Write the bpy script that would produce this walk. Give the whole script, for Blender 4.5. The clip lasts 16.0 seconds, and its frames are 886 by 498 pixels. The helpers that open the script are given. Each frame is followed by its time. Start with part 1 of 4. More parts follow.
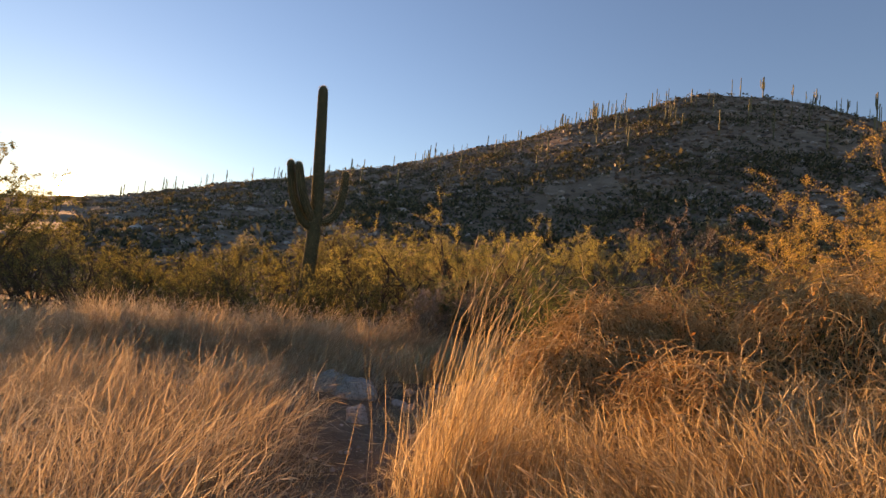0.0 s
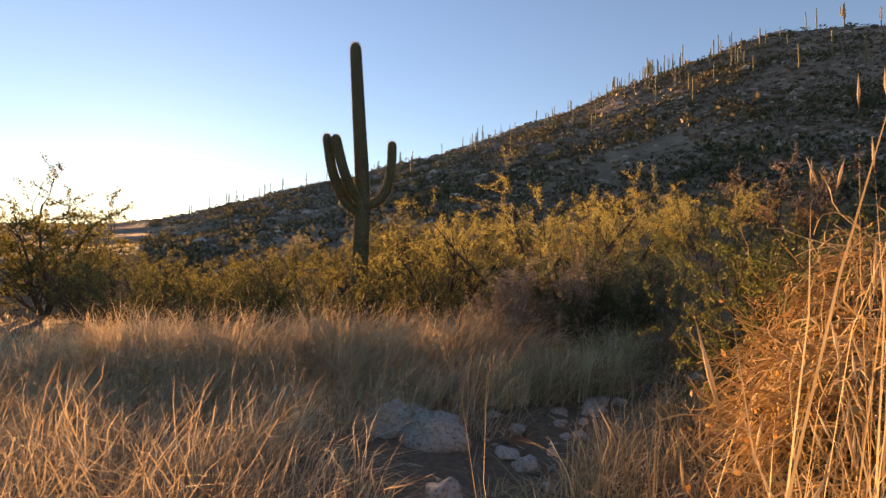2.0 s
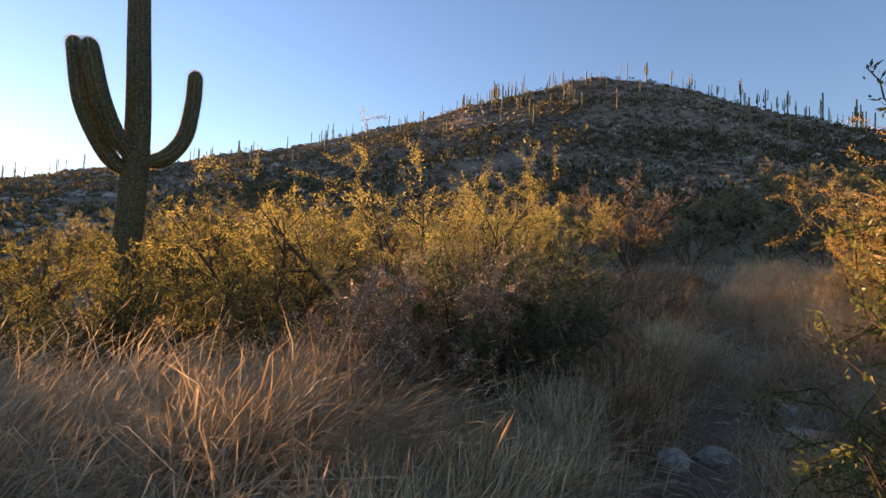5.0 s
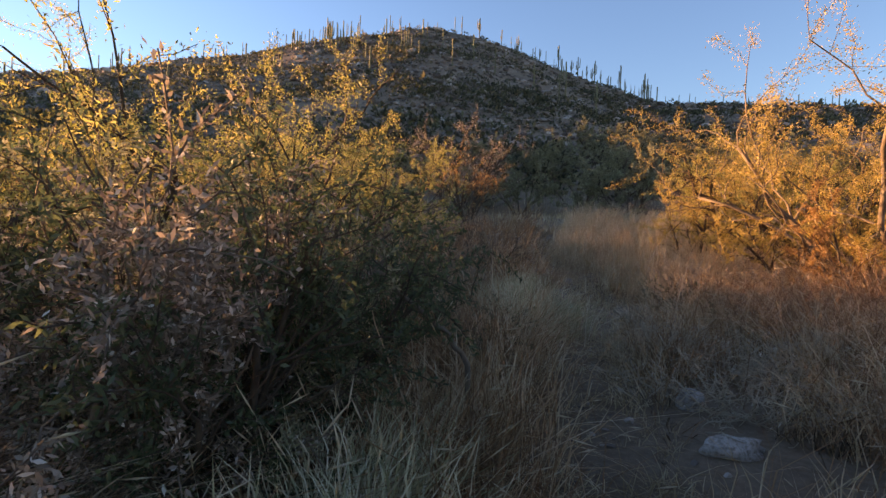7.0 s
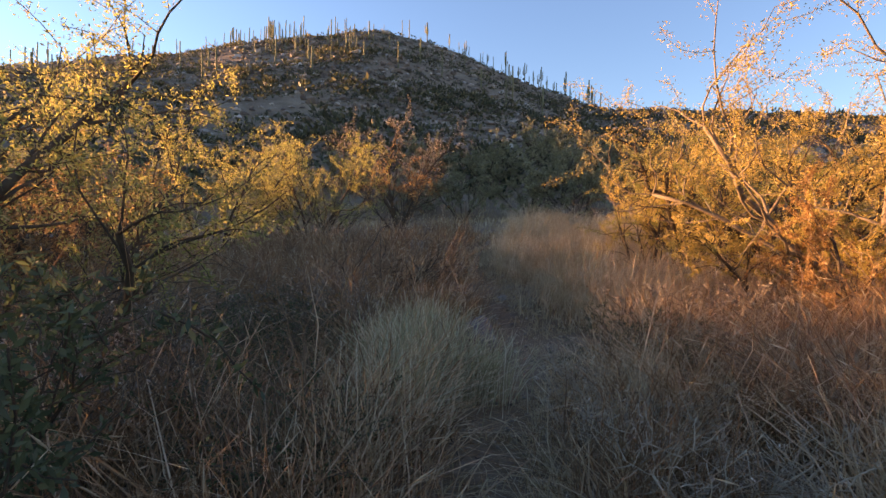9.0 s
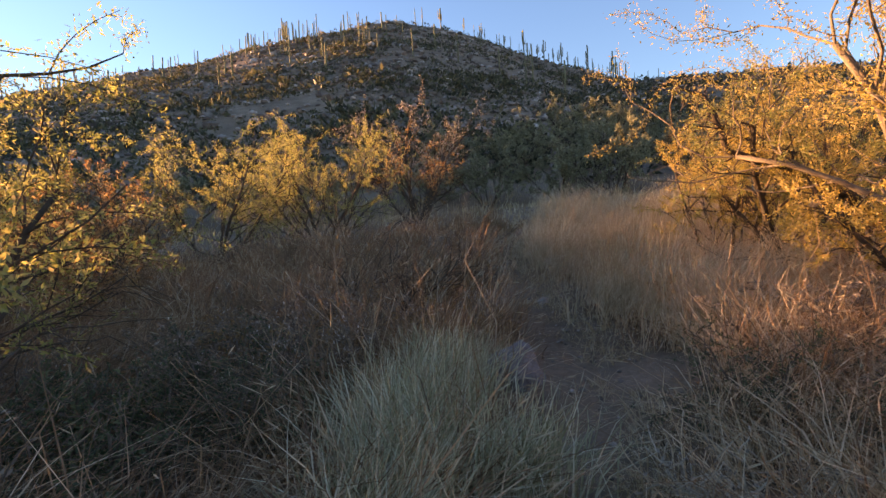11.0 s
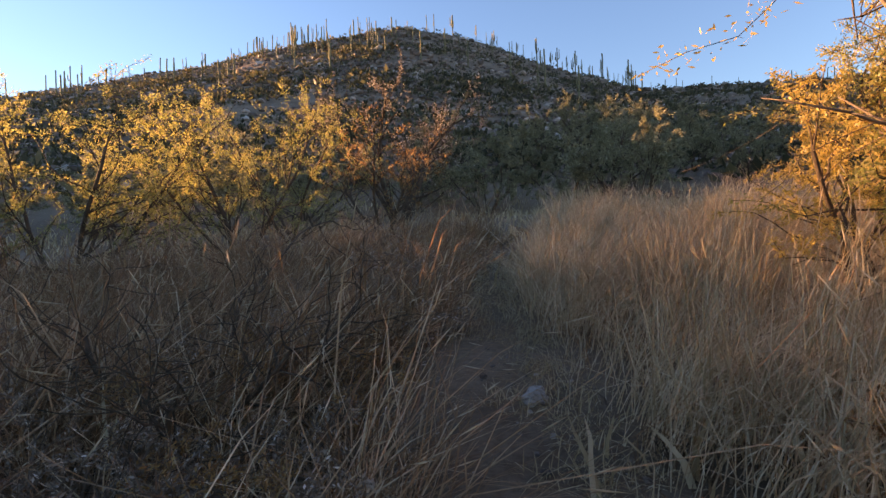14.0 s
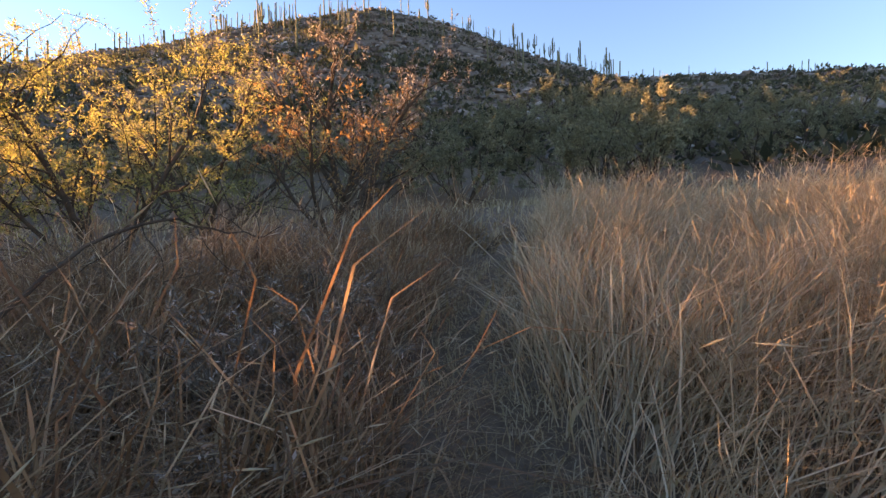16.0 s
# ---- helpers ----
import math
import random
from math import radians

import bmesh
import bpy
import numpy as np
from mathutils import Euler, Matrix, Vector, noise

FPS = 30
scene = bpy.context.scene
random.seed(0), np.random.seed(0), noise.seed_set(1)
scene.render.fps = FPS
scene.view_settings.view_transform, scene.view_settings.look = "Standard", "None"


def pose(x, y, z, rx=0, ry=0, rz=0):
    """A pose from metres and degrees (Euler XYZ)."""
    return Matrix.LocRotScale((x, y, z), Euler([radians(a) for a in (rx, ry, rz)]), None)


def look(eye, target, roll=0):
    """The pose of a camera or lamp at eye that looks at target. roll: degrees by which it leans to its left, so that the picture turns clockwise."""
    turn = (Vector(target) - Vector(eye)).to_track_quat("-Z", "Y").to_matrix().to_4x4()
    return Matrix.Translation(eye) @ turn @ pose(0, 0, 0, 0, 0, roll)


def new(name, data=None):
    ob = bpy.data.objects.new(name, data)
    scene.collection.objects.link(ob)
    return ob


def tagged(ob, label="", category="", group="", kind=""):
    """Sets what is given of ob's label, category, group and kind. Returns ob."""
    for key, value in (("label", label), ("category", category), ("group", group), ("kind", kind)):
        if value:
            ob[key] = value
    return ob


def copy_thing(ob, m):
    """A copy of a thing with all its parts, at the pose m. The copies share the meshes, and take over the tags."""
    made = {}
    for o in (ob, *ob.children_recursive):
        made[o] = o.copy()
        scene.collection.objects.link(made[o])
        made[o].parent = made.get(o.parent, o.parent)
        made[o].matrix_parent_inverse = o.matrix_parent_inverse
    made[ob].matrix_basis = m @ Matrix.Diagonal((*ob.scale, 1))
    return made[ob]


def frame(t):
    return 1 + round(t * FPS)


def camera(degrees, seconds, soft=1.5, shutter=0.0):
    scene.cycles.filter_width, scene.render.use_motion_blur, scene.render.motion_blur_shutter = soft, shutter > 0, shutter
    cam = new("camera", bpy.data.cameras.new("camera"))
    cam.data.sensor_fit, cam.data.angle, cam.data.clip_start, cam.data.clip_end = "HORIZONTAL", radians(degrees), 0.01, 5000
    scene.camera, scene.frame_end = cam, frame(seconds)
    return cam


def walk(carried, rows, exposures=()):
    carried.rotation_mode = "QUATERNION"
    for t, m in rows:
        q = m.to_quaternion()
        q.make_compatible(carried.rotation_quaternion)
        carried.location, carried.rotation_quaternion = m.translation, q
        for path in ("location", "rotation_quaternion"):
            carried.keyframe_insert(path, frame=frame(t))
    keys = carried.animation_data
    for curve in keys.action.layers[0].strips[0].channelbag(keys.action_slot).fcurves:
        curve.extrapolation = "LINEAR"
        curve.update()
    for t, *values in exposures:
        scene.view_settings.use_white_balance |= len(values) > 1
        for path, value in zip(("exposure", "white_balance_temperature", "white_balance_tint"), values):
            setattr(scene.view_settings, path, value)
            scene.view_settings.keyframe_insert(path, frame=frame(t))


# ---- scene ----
cam = camera(85.5, 16.0)
PATH = [
    (0.0, (-0.073, 0.035, 1.543), (-0.115, 10.011, 2.235), 6.12),
    (0.5, (-0.120, 0.752, 1.513), (-0.678, 10.714, 2.178), 5.35),
    (1.0, (-0.243, 1.442, 1.556), (-1.245, 11.372, 2.180), 3.85),
    (1.5, (-0.395, 2.077, 1.513), (-1.659, 11.983, 2.030), 2.07),
    (2.0, (-0.554, 2.659, 1.398), (-1.753, 12.580, 1.762), 0.75),
    (2.5, (-0.703, 3.365, 1.372), (-1.477, 13.333, 1.577), -0.11),
    (3.0, (-0.859, 3.990, 1.356), (-0.938, 13.988, 1.548), -0.34),
    (3.5, (-0.929, 4.532, 1.377), (-0.271, 14.502, 1.771), -0.03),
    (3.7, (-0.913, 4.744, 1.346), (0.001, 14.688, 1.885), 0.28),
    (5.8, (-0.333, 6.942, 1.317), (2.491, 16.522, 1.814), 3.05),
    (6.0, (-0.210, 7.167, 1.315), (2.926, 16.658, 1.609), 2.85),
    (6.5, (0.097, 7.718, 1.265), (4.173, 16.849, 1.149), 2.33),
    (7.0, (0.517, 8.310, 1.262), (5.629, 16.900, 1.008), 2.08),
    (7.5, (1.004, 8.750, 1.284), (6.905, 16.822, 1.099), 1.85),
    (8.0, (1.490, 9.070, 1.337), (7.761, 16.859, 1.265), 1.72),
    (8.5, (2.051, 9.440, 1.349), (8.282, 17.261, 1.297), 1.52),
    (9.0, (2.466, 9.712, 1.363), (8.378, 17.777, 1.248), 1.16),
    (9.2, (2.633, 9.809, 1.397), (8.371, 17.997, 1.233), 0.97),
    (11.3, (3.838, 11.332, 1.477), (9.295, 19.704, 1.124), -3.48),
    (11.5, (4.032, 11.526, 1.390), (9.635, 19.800, 1.001), -3.78),
    (12.0, (4.584, 12.073, 1.310), (10.086, 20.399, 0.673), -4.17),
    (12.5, (5.133, 12.641, 1.370), (10.763, 20.892, 0.891), -3.51),
    (13.0, (5.628, 13.086, 1.453), (11.294, 21.324, 1.338), -2.76),
    (13.5, (6.080, 13.548, 1.510), (11.560, 21.912, 1.501), -1.85),
    (14.0, (6.615, 13.938, 1.481), (11.842, 22.462, 1.375), -1.72),
    (14.5, (7.082, 14.437, 1.490), (12.180, 23.037, 1.248), -1.52),
    (15.0, (7.633, 15.166, 1.596), (12.746, 23.752, 1.224), -1.44),
    (15.5, (8.104, 15.841, 1.634), (13.405, 24.310, 1.213), -1.33),
    (16.0, (8.507, 16.546, 1.706), (14.164, 24.785, 1.364), -1.40),
]
EXPOSURES = [(0.0, 1.75, 9800, 35), (2.5, 2.1, 10000, 35), (3.7, 2.2, 9500, 35), (6.0, 2.1, 8400, 33), (7.0, 2.35, 8600, 35), (8.0, 2.6, 8800, 36), (9.0, 2.6, 8800, 36), (11.5, 2.6, 8700, 36), (12.0, 2.6, 8800, 36), (12.5, 2.75, 8900, 36), (13.0, 2.58, 8700, 36), (14.0, 2.5, 8700, 36), (14.5, 2.55, 8700, 36), (15.0, 2.7, 8800, 37), (16.0, 2.85, 8800, 37)]
walk(cam, [(t, look(eye, target, roll)) for t, eye, target, roll in PATH], EXPOSURES)

# ---- world, sun and sky ----
SUN_AZ, SUN_EL = -38.6, 6.5         # degrees from +y towards +x, and above the level
world = bpy.data.worlds.new("world")
scene.world = world
world.use_nodes = True
wt = world.node_tree
wt.nodes.clear()
w_out = wt.nodes.new("ShaderNodeOutputWorld")
w_bg = wt.nodes.new("ShaderNodeBackground")
w_sky = wt.nodes.new("ShaderNodeTexSky")
w_sky.sky_type = "NISHITA"
w_sky.sun_disc = False
w_sky.sun_elevation = radians(6.5)
w_sky.sun_rotation = radians(SUN_AZ)
w_sky.altitude = 800
w_sky.air_density = 1.3
w_sky.dust_density = 0.08
w_sky.ozone_density = 4.3
w_bg.inputs["Strength"].default_value = 0.1
wt.links.new(w_sky.outputs[0], w_bg.inputs[0])
wt.links.new(w_bg.outputs[0], w_out.inputs[0])


def sky_way(az, el):
    a, e = radians(az), radians(el)
    return Vector((math.sin(a) * math.cos(e), math.cos(a) * math.cos(e), math.sin(e)))


sun_lamp = new("sunlight", bpy.data.lights.new("sunlight", "SUN"))
sun_lamp.data.energy = 5.0
sun_lamp.data.angle = radians(0.6)
sun_lamp.data.color = (1.0, 0.66, 0.33)
sun_lamp.matrix_world = look(sky_way(SUN_AZ, SUN_EL) * 60, (0, 0, 0))


# ---- materials ----
def material(name, build):
    m = bpy.data.materials.new(name)
    m.use_nodes = True
    nt = m.node_tree
    nt.nodes.clear()
    out = nt.nodes.new("ShaderNodeOutputMaterial")
    build(nt, out)
    return m


def node(nt, kind, **values):
    n = nt.nodes.new(kind)
    for k, v in values.items():
        n.inputs[k].default_value = v
    return n


def ramp(nt, fac, stops):
    r = nt.nodes.new("ShaderNodeValToRGB")
    els = r.color_ramp.elements
    while len(els) < len(stops):
        els.new(0.5)
    for e, (p, c) in zip(els, stops):
        e.position, e.color = p, (*c, 1)
    nt.links.new(fac, r.inputs[0])
    return r.outputs[0]


def noise_fac(nt, scale, detail=5.0, rough=0.6):
    co = nt.nodes.new("ShaderNodeTexCoord")
    n = node(nt, "ShaderNodeTexNoise", Scale=scale, Detail=detail, Roughness=rough)
    nt.links.new(co.outputs["Object"], n.inputs["Vector"])
    return n.outputs["Fac"]


def world_noise(nt, scale, detail=5.0, rough=0.6):
    co = nt.nodes.new("ShaderNodeNewGeometry")
    n = node(nt, "ShaderNodeTexNoise", Scale=scale, Detail=detail, Roughness=rough)
    nt.links.new(co.outputs["Position"], n.inputs["Vector"])
    return n.outputs["Fac"]


def mix_col(nt, fac, a, b, mode="MIX"):
    m = nt.nodes.new("ShaderNodeMix")
    m.data_type, m.blend_type = "RGBA", mode
    if isinstance(fac, float):
        m.inputs[0].default_value = fac
    else:
        nt.links.new(fac, m.inputs[0])
    for sock, v in ((m.inputs[6], a), (m.inputs[7], b)):
        if isinstance(v, tuple):
            sock.default_value = (*v, 1)
        else:
            nt.links.new(v, sock)
    return m.outputs[2]


def blade_material(name, stops, through_part=0.45, patch=None):
    """Thin dry or living leaf: diffuse and translucent, its hue varied blade by blade and in patches."""
    def build(nt, out):
        g = nt.nodes.new("ShaderNodeNewGeometry")
        col = ramp(nt, g.outputs["Random Per Island"], stops)
        if patch:
            f = ramp(nt, world_noise(nt, 0.7, 3.0), [(0.38, (0, 0, 0)), (0.66, (1, 1, 1))])
            col = mix_col(nt, f, col, mix_col(nt, 0.65, col, patch))
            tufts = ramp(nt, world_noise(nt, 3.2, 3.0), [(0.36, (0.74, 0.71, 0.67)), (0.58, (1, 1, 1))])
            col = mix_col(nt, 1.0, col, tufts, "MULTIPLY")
        d = node(nt, "ShaderNodeBsdfDiffuse", Roughness=0.6)
        t = nt.nodes.new("ShaderNodeBsdfTranslucent")
        gl = node(nt, "ShaderNodeBsdfGlossy", Roughness=0.45)
        gl.inputs["Color"].default_value = (0.5, 0.5, 0.5, 1)
        m = node(nt, "ShaderNodeMixShader", Fac=through_part)
        m2 = node(nt, "ShaderNodeMixShader", Fac=0.04)
        nt.links.new(col, d.inputs[0])
        nt.links.new(col, t.inputs[0])
        nt.links.new(d.outputs[0], m.inputs[1])
        nt.links.new(t.outputs[0], m.inputs[2])
        nt.links.new(m.outputs[0], m2.inputs[1])
        nt.links.new(gl.outputs[0], m2.inputs[2])
        nt.links.new(m2.outputs[0], out.inputs[0])
    return material(name, build)


def rough_material(name, stops, scale, bump_scale, bump, rough=0.9, fine=None, per_object=0.0):
    def build(nt, out):
        p = node(nt, "ShaderNodeBsdfPrincipled", Roughness=rough)
        p.inputs["Specular IOR Level"].default_value = 0.25
        col = ramp(nt, noise_fac(nt, scale), stops)
        if fine:
            col = mix_col(nt, ramp(nt, noise_fac(nt, scale * 9, 3.0), [(0.45, (0, 0, 0)), (0.7, (1, 1, 1))]), col, fine)
        if per_object:
            oi = nt.nodes.new("ShaderNodeObjectInfo")
            v = ramp(nt, oi.outputs["Random"], [(0.0, (1 - per_object,) * 3), (1.0, (1, 1, 1))])
            col = mix_col(nt, 1.0, col, v, "MULTIPLY")
        b = node(nt, "ShaderNodeBump", Strength=bump, Distance=0.02)
        nt.links.new(noise_fac(nt, bump_scale, 8.0, 0.65), b.inputs["Height"])
        nt.links.new(col, p.inputs["Base Color"])
        nt.links.new(b.outputs[0], p.inputs["Normal"])
        nt.links.new(p.outputs[0], out.inputs[0])
    return material(name, build)


def ground_build(nt, out):
    p = node(nt, "ShaderNodeBsdfPrincipled", Roughness=0.95)
    p.inputs["Specular IOR Level"].default_value = 0.15
    col = ramp(nt, world_noise(nt, 0.35, 6.0), [(0.3, (0.20, 0.135, 0.09)), (0.5, (0.33, 0.23, 0.16)), (0.7, (0.45, 0.335, 0.245))])
    grit = ramp(nt, world_noise(nt, 14.0, 6.0, 0.7), [(0.35, (0.55, 0.5, 0.46)), (0.6, (1, 1, 1))])
    col = mix_col(nt, 0.8, col, grit, "MULTIPLY")
    far_tone = ramp(nt, world_noise(nt, 0.09, 8.0, 0.75), [(0.38, (0.045, 0.038, 0.026)), (0.52, (0.11, 0.085, 0.06)), (0.68, (0.24, 0.185, 0.12))])
    col = mix_col(nt, 0.42, col, far_tone)
    b = node(nt, "ShaderNodeBump", Strength=0.9, Distance=0.04)
    nt.links.new(world_noise(nt, 22.0, 8.0, 0.7), b.inputs["Height"])
    nt.links.new(col, p.inputs["Base Color"])
    nt.links.new(b.outputs[0], p.inputs["Normal"])
    nt.links.new(p.outputs[0], out.inputs[0])


GROUND = material("dry_soil", ground_build)
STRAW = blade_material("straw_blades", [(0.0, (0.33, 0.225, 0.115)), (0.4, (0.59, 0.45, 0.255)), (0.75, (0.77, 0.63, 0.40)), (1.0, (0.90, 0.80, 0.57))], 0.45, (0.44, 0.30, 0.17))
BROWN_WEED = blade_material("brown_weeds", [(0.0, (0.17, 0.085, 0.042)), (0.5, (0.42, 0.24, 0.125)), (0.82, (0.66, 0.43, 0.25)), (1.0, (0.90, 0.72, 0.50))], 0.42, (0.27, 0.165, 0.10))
# Blades coloured dark to stand in for shade deep among the weeds
SHADE_THATCH = blade_material("shade_thatch", [(0.0, (0.07, 0.042, 0.026)), (0.6, (0.17, 0.105, 0.062)), (1.0, (0.36, 0.25, 0.15))], 0.3)
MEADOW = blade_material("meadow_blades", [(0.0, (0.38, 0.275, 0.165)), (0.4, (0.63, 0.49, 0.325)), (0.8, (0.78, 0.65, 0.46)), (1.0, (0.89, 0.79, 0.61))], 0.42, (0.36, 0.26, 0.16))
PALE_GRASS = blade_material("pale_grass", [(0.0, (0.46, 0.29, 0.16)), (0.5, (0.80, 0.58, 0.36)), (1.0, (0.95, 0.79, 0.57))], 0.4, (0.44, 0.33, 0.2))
GREEN_GRASS = blade_material("grey_green_grass", [(0.0, (0.27, 0.25, 0.13)), (0.5, (0.55, 0.50, 0.31)), (0.8, (0.71, 0.65, 0.45)), (1.0, (0.85, 0.78, 0.59))], 0.4)
SEED = blade_material("seed_heads", [(0.0, (0.55, 0.42, 0.26)), (1.0, (0.75, 0.64, 0.46))], 0.5)
LEAF_YELLOW = blade_material("yellow_green_leaves", [(0.0, (0.20, 0.21, 0.06)), (0.4, (0.33, 0.31, 0.09)), (0.8, (0.46, 0.39, 0.13)), (1.0, (0.50, 0.36, 0.17))], 0.6)
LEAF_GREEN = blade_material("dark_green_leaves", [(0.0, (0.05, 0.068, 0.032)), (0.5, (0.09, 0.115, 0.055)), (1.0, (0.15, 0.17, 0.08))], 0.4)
LEAF_FRESH = blade_material("fresh_green_leaves", [(0.0, (0.07, 0.095, 0.027)), (0.5, (0.125, 0.155, 0.045)), (1.0, (0.21, 0.22, 0.065))], 0.45)
LEAF_SAGE = blade_material("grey_green_leaves", [(0.0, (0.16, 0.155, 0.085)), (0.5, (0.265, 0.25, 0.145)), (1.0, (0.40, 0.36, 0.22))], 0.4)
LEAF_GOLD = blade_material("golden_leaves", [(0.0, (0.34, 0.245, 0.06)), (0.4, (0.50, 0.37, 0.10)), (0.8, (0.64, 0.47, 0.15)), (1.0, (0.66, 0.41, 0.17))], 0.5)
LEAF_OLIVE = blade_material("olive_leaves", [(0.0, (0.08, 0.085, 0.03)), (0.5, (0.17, 0.16, 0.05)), (1.0, (0.30, 0.25, 0.08))], 0.45)
LEAF_RUST = blade_material("rusty_leaves", [(0.0, (0.20, 0.09, 0.035)), (0.5, (0.36, 0.19, 0.075)), (1.0, (0.50, 0.32, 0.13))], 0.45)
LEAF_GREY = blade_material("grey_dry_leaves", [(0.0, (0.18, 0.13, 0.095)), (0.5, (0.29, 0.22, 0.165)), (0.9, (0.42, 0.34, 0.265)), (1.0, (0.76, 0.68, 0.58))], 0.3)
VINE = blade_material("dry_vines", [(0.0, (0.40, 0.27, 0.13)), (0.5, (0.57, 0.42, 0.225)), (1.0, (0.78, 0.64, 0.41))], 0.5)
SCRUB = blade_material("hill_scrub_leaves", [(0.0, (0.04, 0.044, 0.025)), (0.5, (0.085, 0.085, 0.045)), (0.85, (0.14, 0.13, 0.065)), (1.0, (0.24, 0.19, 0.10))], 0.3)
SPINE = blade_material("spines", [(0.0, (0.5, 0.42, 0.28)), (1.0, (0.75, 0.65, 0.45))], 0.5)
BARK = rough_material("dark_bark", [(0.3, (0.045, 0.03, 0.02)), (0.7, (0.13, 0.09, 0.06))], 6.0, 40.0, 0.8)
DEADWOOD = rough_material("grey_deadwood", [(0.3, (0.10, 0.07, 0.05)), (0.7, (0.24, 0.18, 0.13))], 5.0, 45.0, 0.7)
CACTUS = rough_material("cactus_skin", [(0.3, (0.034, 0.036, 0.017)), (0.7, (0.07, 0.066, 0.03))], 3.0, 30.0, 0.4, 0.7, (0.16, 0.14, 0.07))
# Paler than CACTUS: golden sunlight on the hill saguaros is put into their skin
CACTUS_FAR_SUNLIT = rough_material("sunlit_far_cactus_skin", [(0.3, (0.14, 0.135, 0.07)), (0.7, (0.26, 0.235, 0.13))], 0.8, 8.0, 0.4, 0.75, None, 0.4)
PALEWOOD = rough_material("pale_dry_stems", [(0.3, (0.34, 0.27, 0.19)), (0.7, (0.55, 0.46, 0.34))], 5.0, 45.0, 0.6)
STONE = rough_material("pale_granite", [(0.25, (0.34, 0.30, 0.26)), (0.5, (0.52, 0.47, 0.42)), (0.75, (0.64, 0.60, 0.55))], 4.0, 26.0, 0.6, 0.85, (0.22, 0.17, 0.13), 0.3)
BOULDER = rough_material("purple_grey_rock", [(0.3, (0.15, 0.12, 0.115)), (0.55, (0.25, 0.21, 0.20)), (0.75, (0.38, 0.34, 0.31))], 5.0, 22.0, 0.8, 0.85, (0.13, 0.09, 0.08))


def scree_build(nt, out):
    g = nt.nodes.new("ShaderNodeNewGeometry")
    p = node(nt, "ShaderNodeBsdfPrincipled", Roughness=0.9)
    col = ramp(nt, g.outputs["Random Per Island"], [(0.0, (0.10, 0.075, 0.06)), (0.5, (0.21, 0.165, 0.135)), (0.85, (0.34, 0.285, 0.24)), (1.0, (0.52, 0.46, 0.40))])
    col = mix_col(nt, 0.6, col, ramp(nt, world_noise(nt, 3.0), [(0.3, (0.5, 0.45, 0.4)), (0.65, (1, 1, 1))]), "MULTIPLY")
    nt.links.new(col, p.inputs["Base Color"])
    nt.links.new(p.outputs[0], out.inputs[0])


SCREE = material("scree_rock", scree_build)


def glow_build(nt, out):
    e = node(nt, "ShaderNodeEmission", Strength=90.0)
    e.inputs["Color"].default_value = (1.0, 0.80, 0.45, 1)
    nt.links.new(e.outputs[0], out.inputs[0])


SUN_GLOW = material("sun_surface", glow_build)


# ---- lie of the land ----
CREST = [  # azimuth, elevation of the crest seen from the start, distance
    (-180, 1.5, 420), (-120, 2.0, 420), (-75, 2.4, 380), (-55, 3.0, 330), (-43, 3.6, 290), (-38, 4.4, 265), (-34.8, 5.1, 250), (-29.6, 6.9, 232),
    (-23.7, 8.8, 215), (-17.2, 10.3, 202), (-13.5, 11.6, 195), (-7.0, 13.2, 186), (-0.4, 15.2, 178), (6.3, 17.2, 172), (12.8, 19.3, 167), (19.0, 20.9, 165),
    (24.8, 22.0, 165), (28.1, 22.2, 166), (32.7, 21.4, 168), (37.4, 20.1, 170), (40.4, 18.8, 170), (45.0, 16.9, 164), (50.0, 15.0, 152), (56.0, 14.1, 150),
    (64.0, 13.3, 150), (72.0, 12.0, 152), (90.0, 9.0, 170), (120.0, 4.0, 260), (150.0, 1.8, 400), (180.0, 1.5, 420)]
C_AZ, C_EL, C_R = (np.array(c, float) for c in zip(*CREST))
TRAIL = np.array([(-0.05, -3), (0.0, 0.2), (-0.3, 2.2), (-0.85, 4.2), (-0.5, 6.2), (0.35, 7.9), (1.7, 9.15), (2.9, 10.2), (4.3, 11.6), (5.6, 12.7), (7.2, 13.85), (8.02, 15.0), (8.88, 16.45), (9.95, 18.25), (10.8, 19.6), (12.0, 20.9), (14.3, 22.9), (19.0, 27.0)])


# distance from the trail, on a fine grid
GX, GY = np.arange(-14.0, 24.0, 0.06), np.arange(-4.0, 30.0, 0.06)
gx, gy = np.meshgrid(GX, GY, indexing="ij")
GRID = np.full(gx.shape, 99.0)
for (ax, ay), (bx, by) in zip(TRAIL[:-1], TRAIL[1:]):
    gu = np.clip(((gx - ax) * (bx - ax) + (gy - ay) * (by - ay)) / ((bx - ax) ** 2 + (by - ay) ** 2), 0, 1)
    GRID = np.minimum(GRID, np.hypot(gx - ax - gu * (bx - ax), gy - ay - gu * (by - ay)))
GRID = GRID.tolist()


def trail_distance(x, y):
    i, j = int((x + 14.0) / 0.06), int((y + 4.0) / 0.06)
    return GRID[i][j] if 0 <= i < len(GX) and 0 <= j < len(GY) else 9.0


def ease(u):
    u = min(1.0, max(0.0, u))
    return u * u * (3 - 2 * u)


def bank(x, y):
    """Low rise beside the first stretch of the trail."""
    return 0.42 * ease((x - 0.6) / 1.8) * (1 - ease((y - 5.2) / 2.4)) * (1 - ease((x - 6) / 4)) * ease((y + 3) / 3)


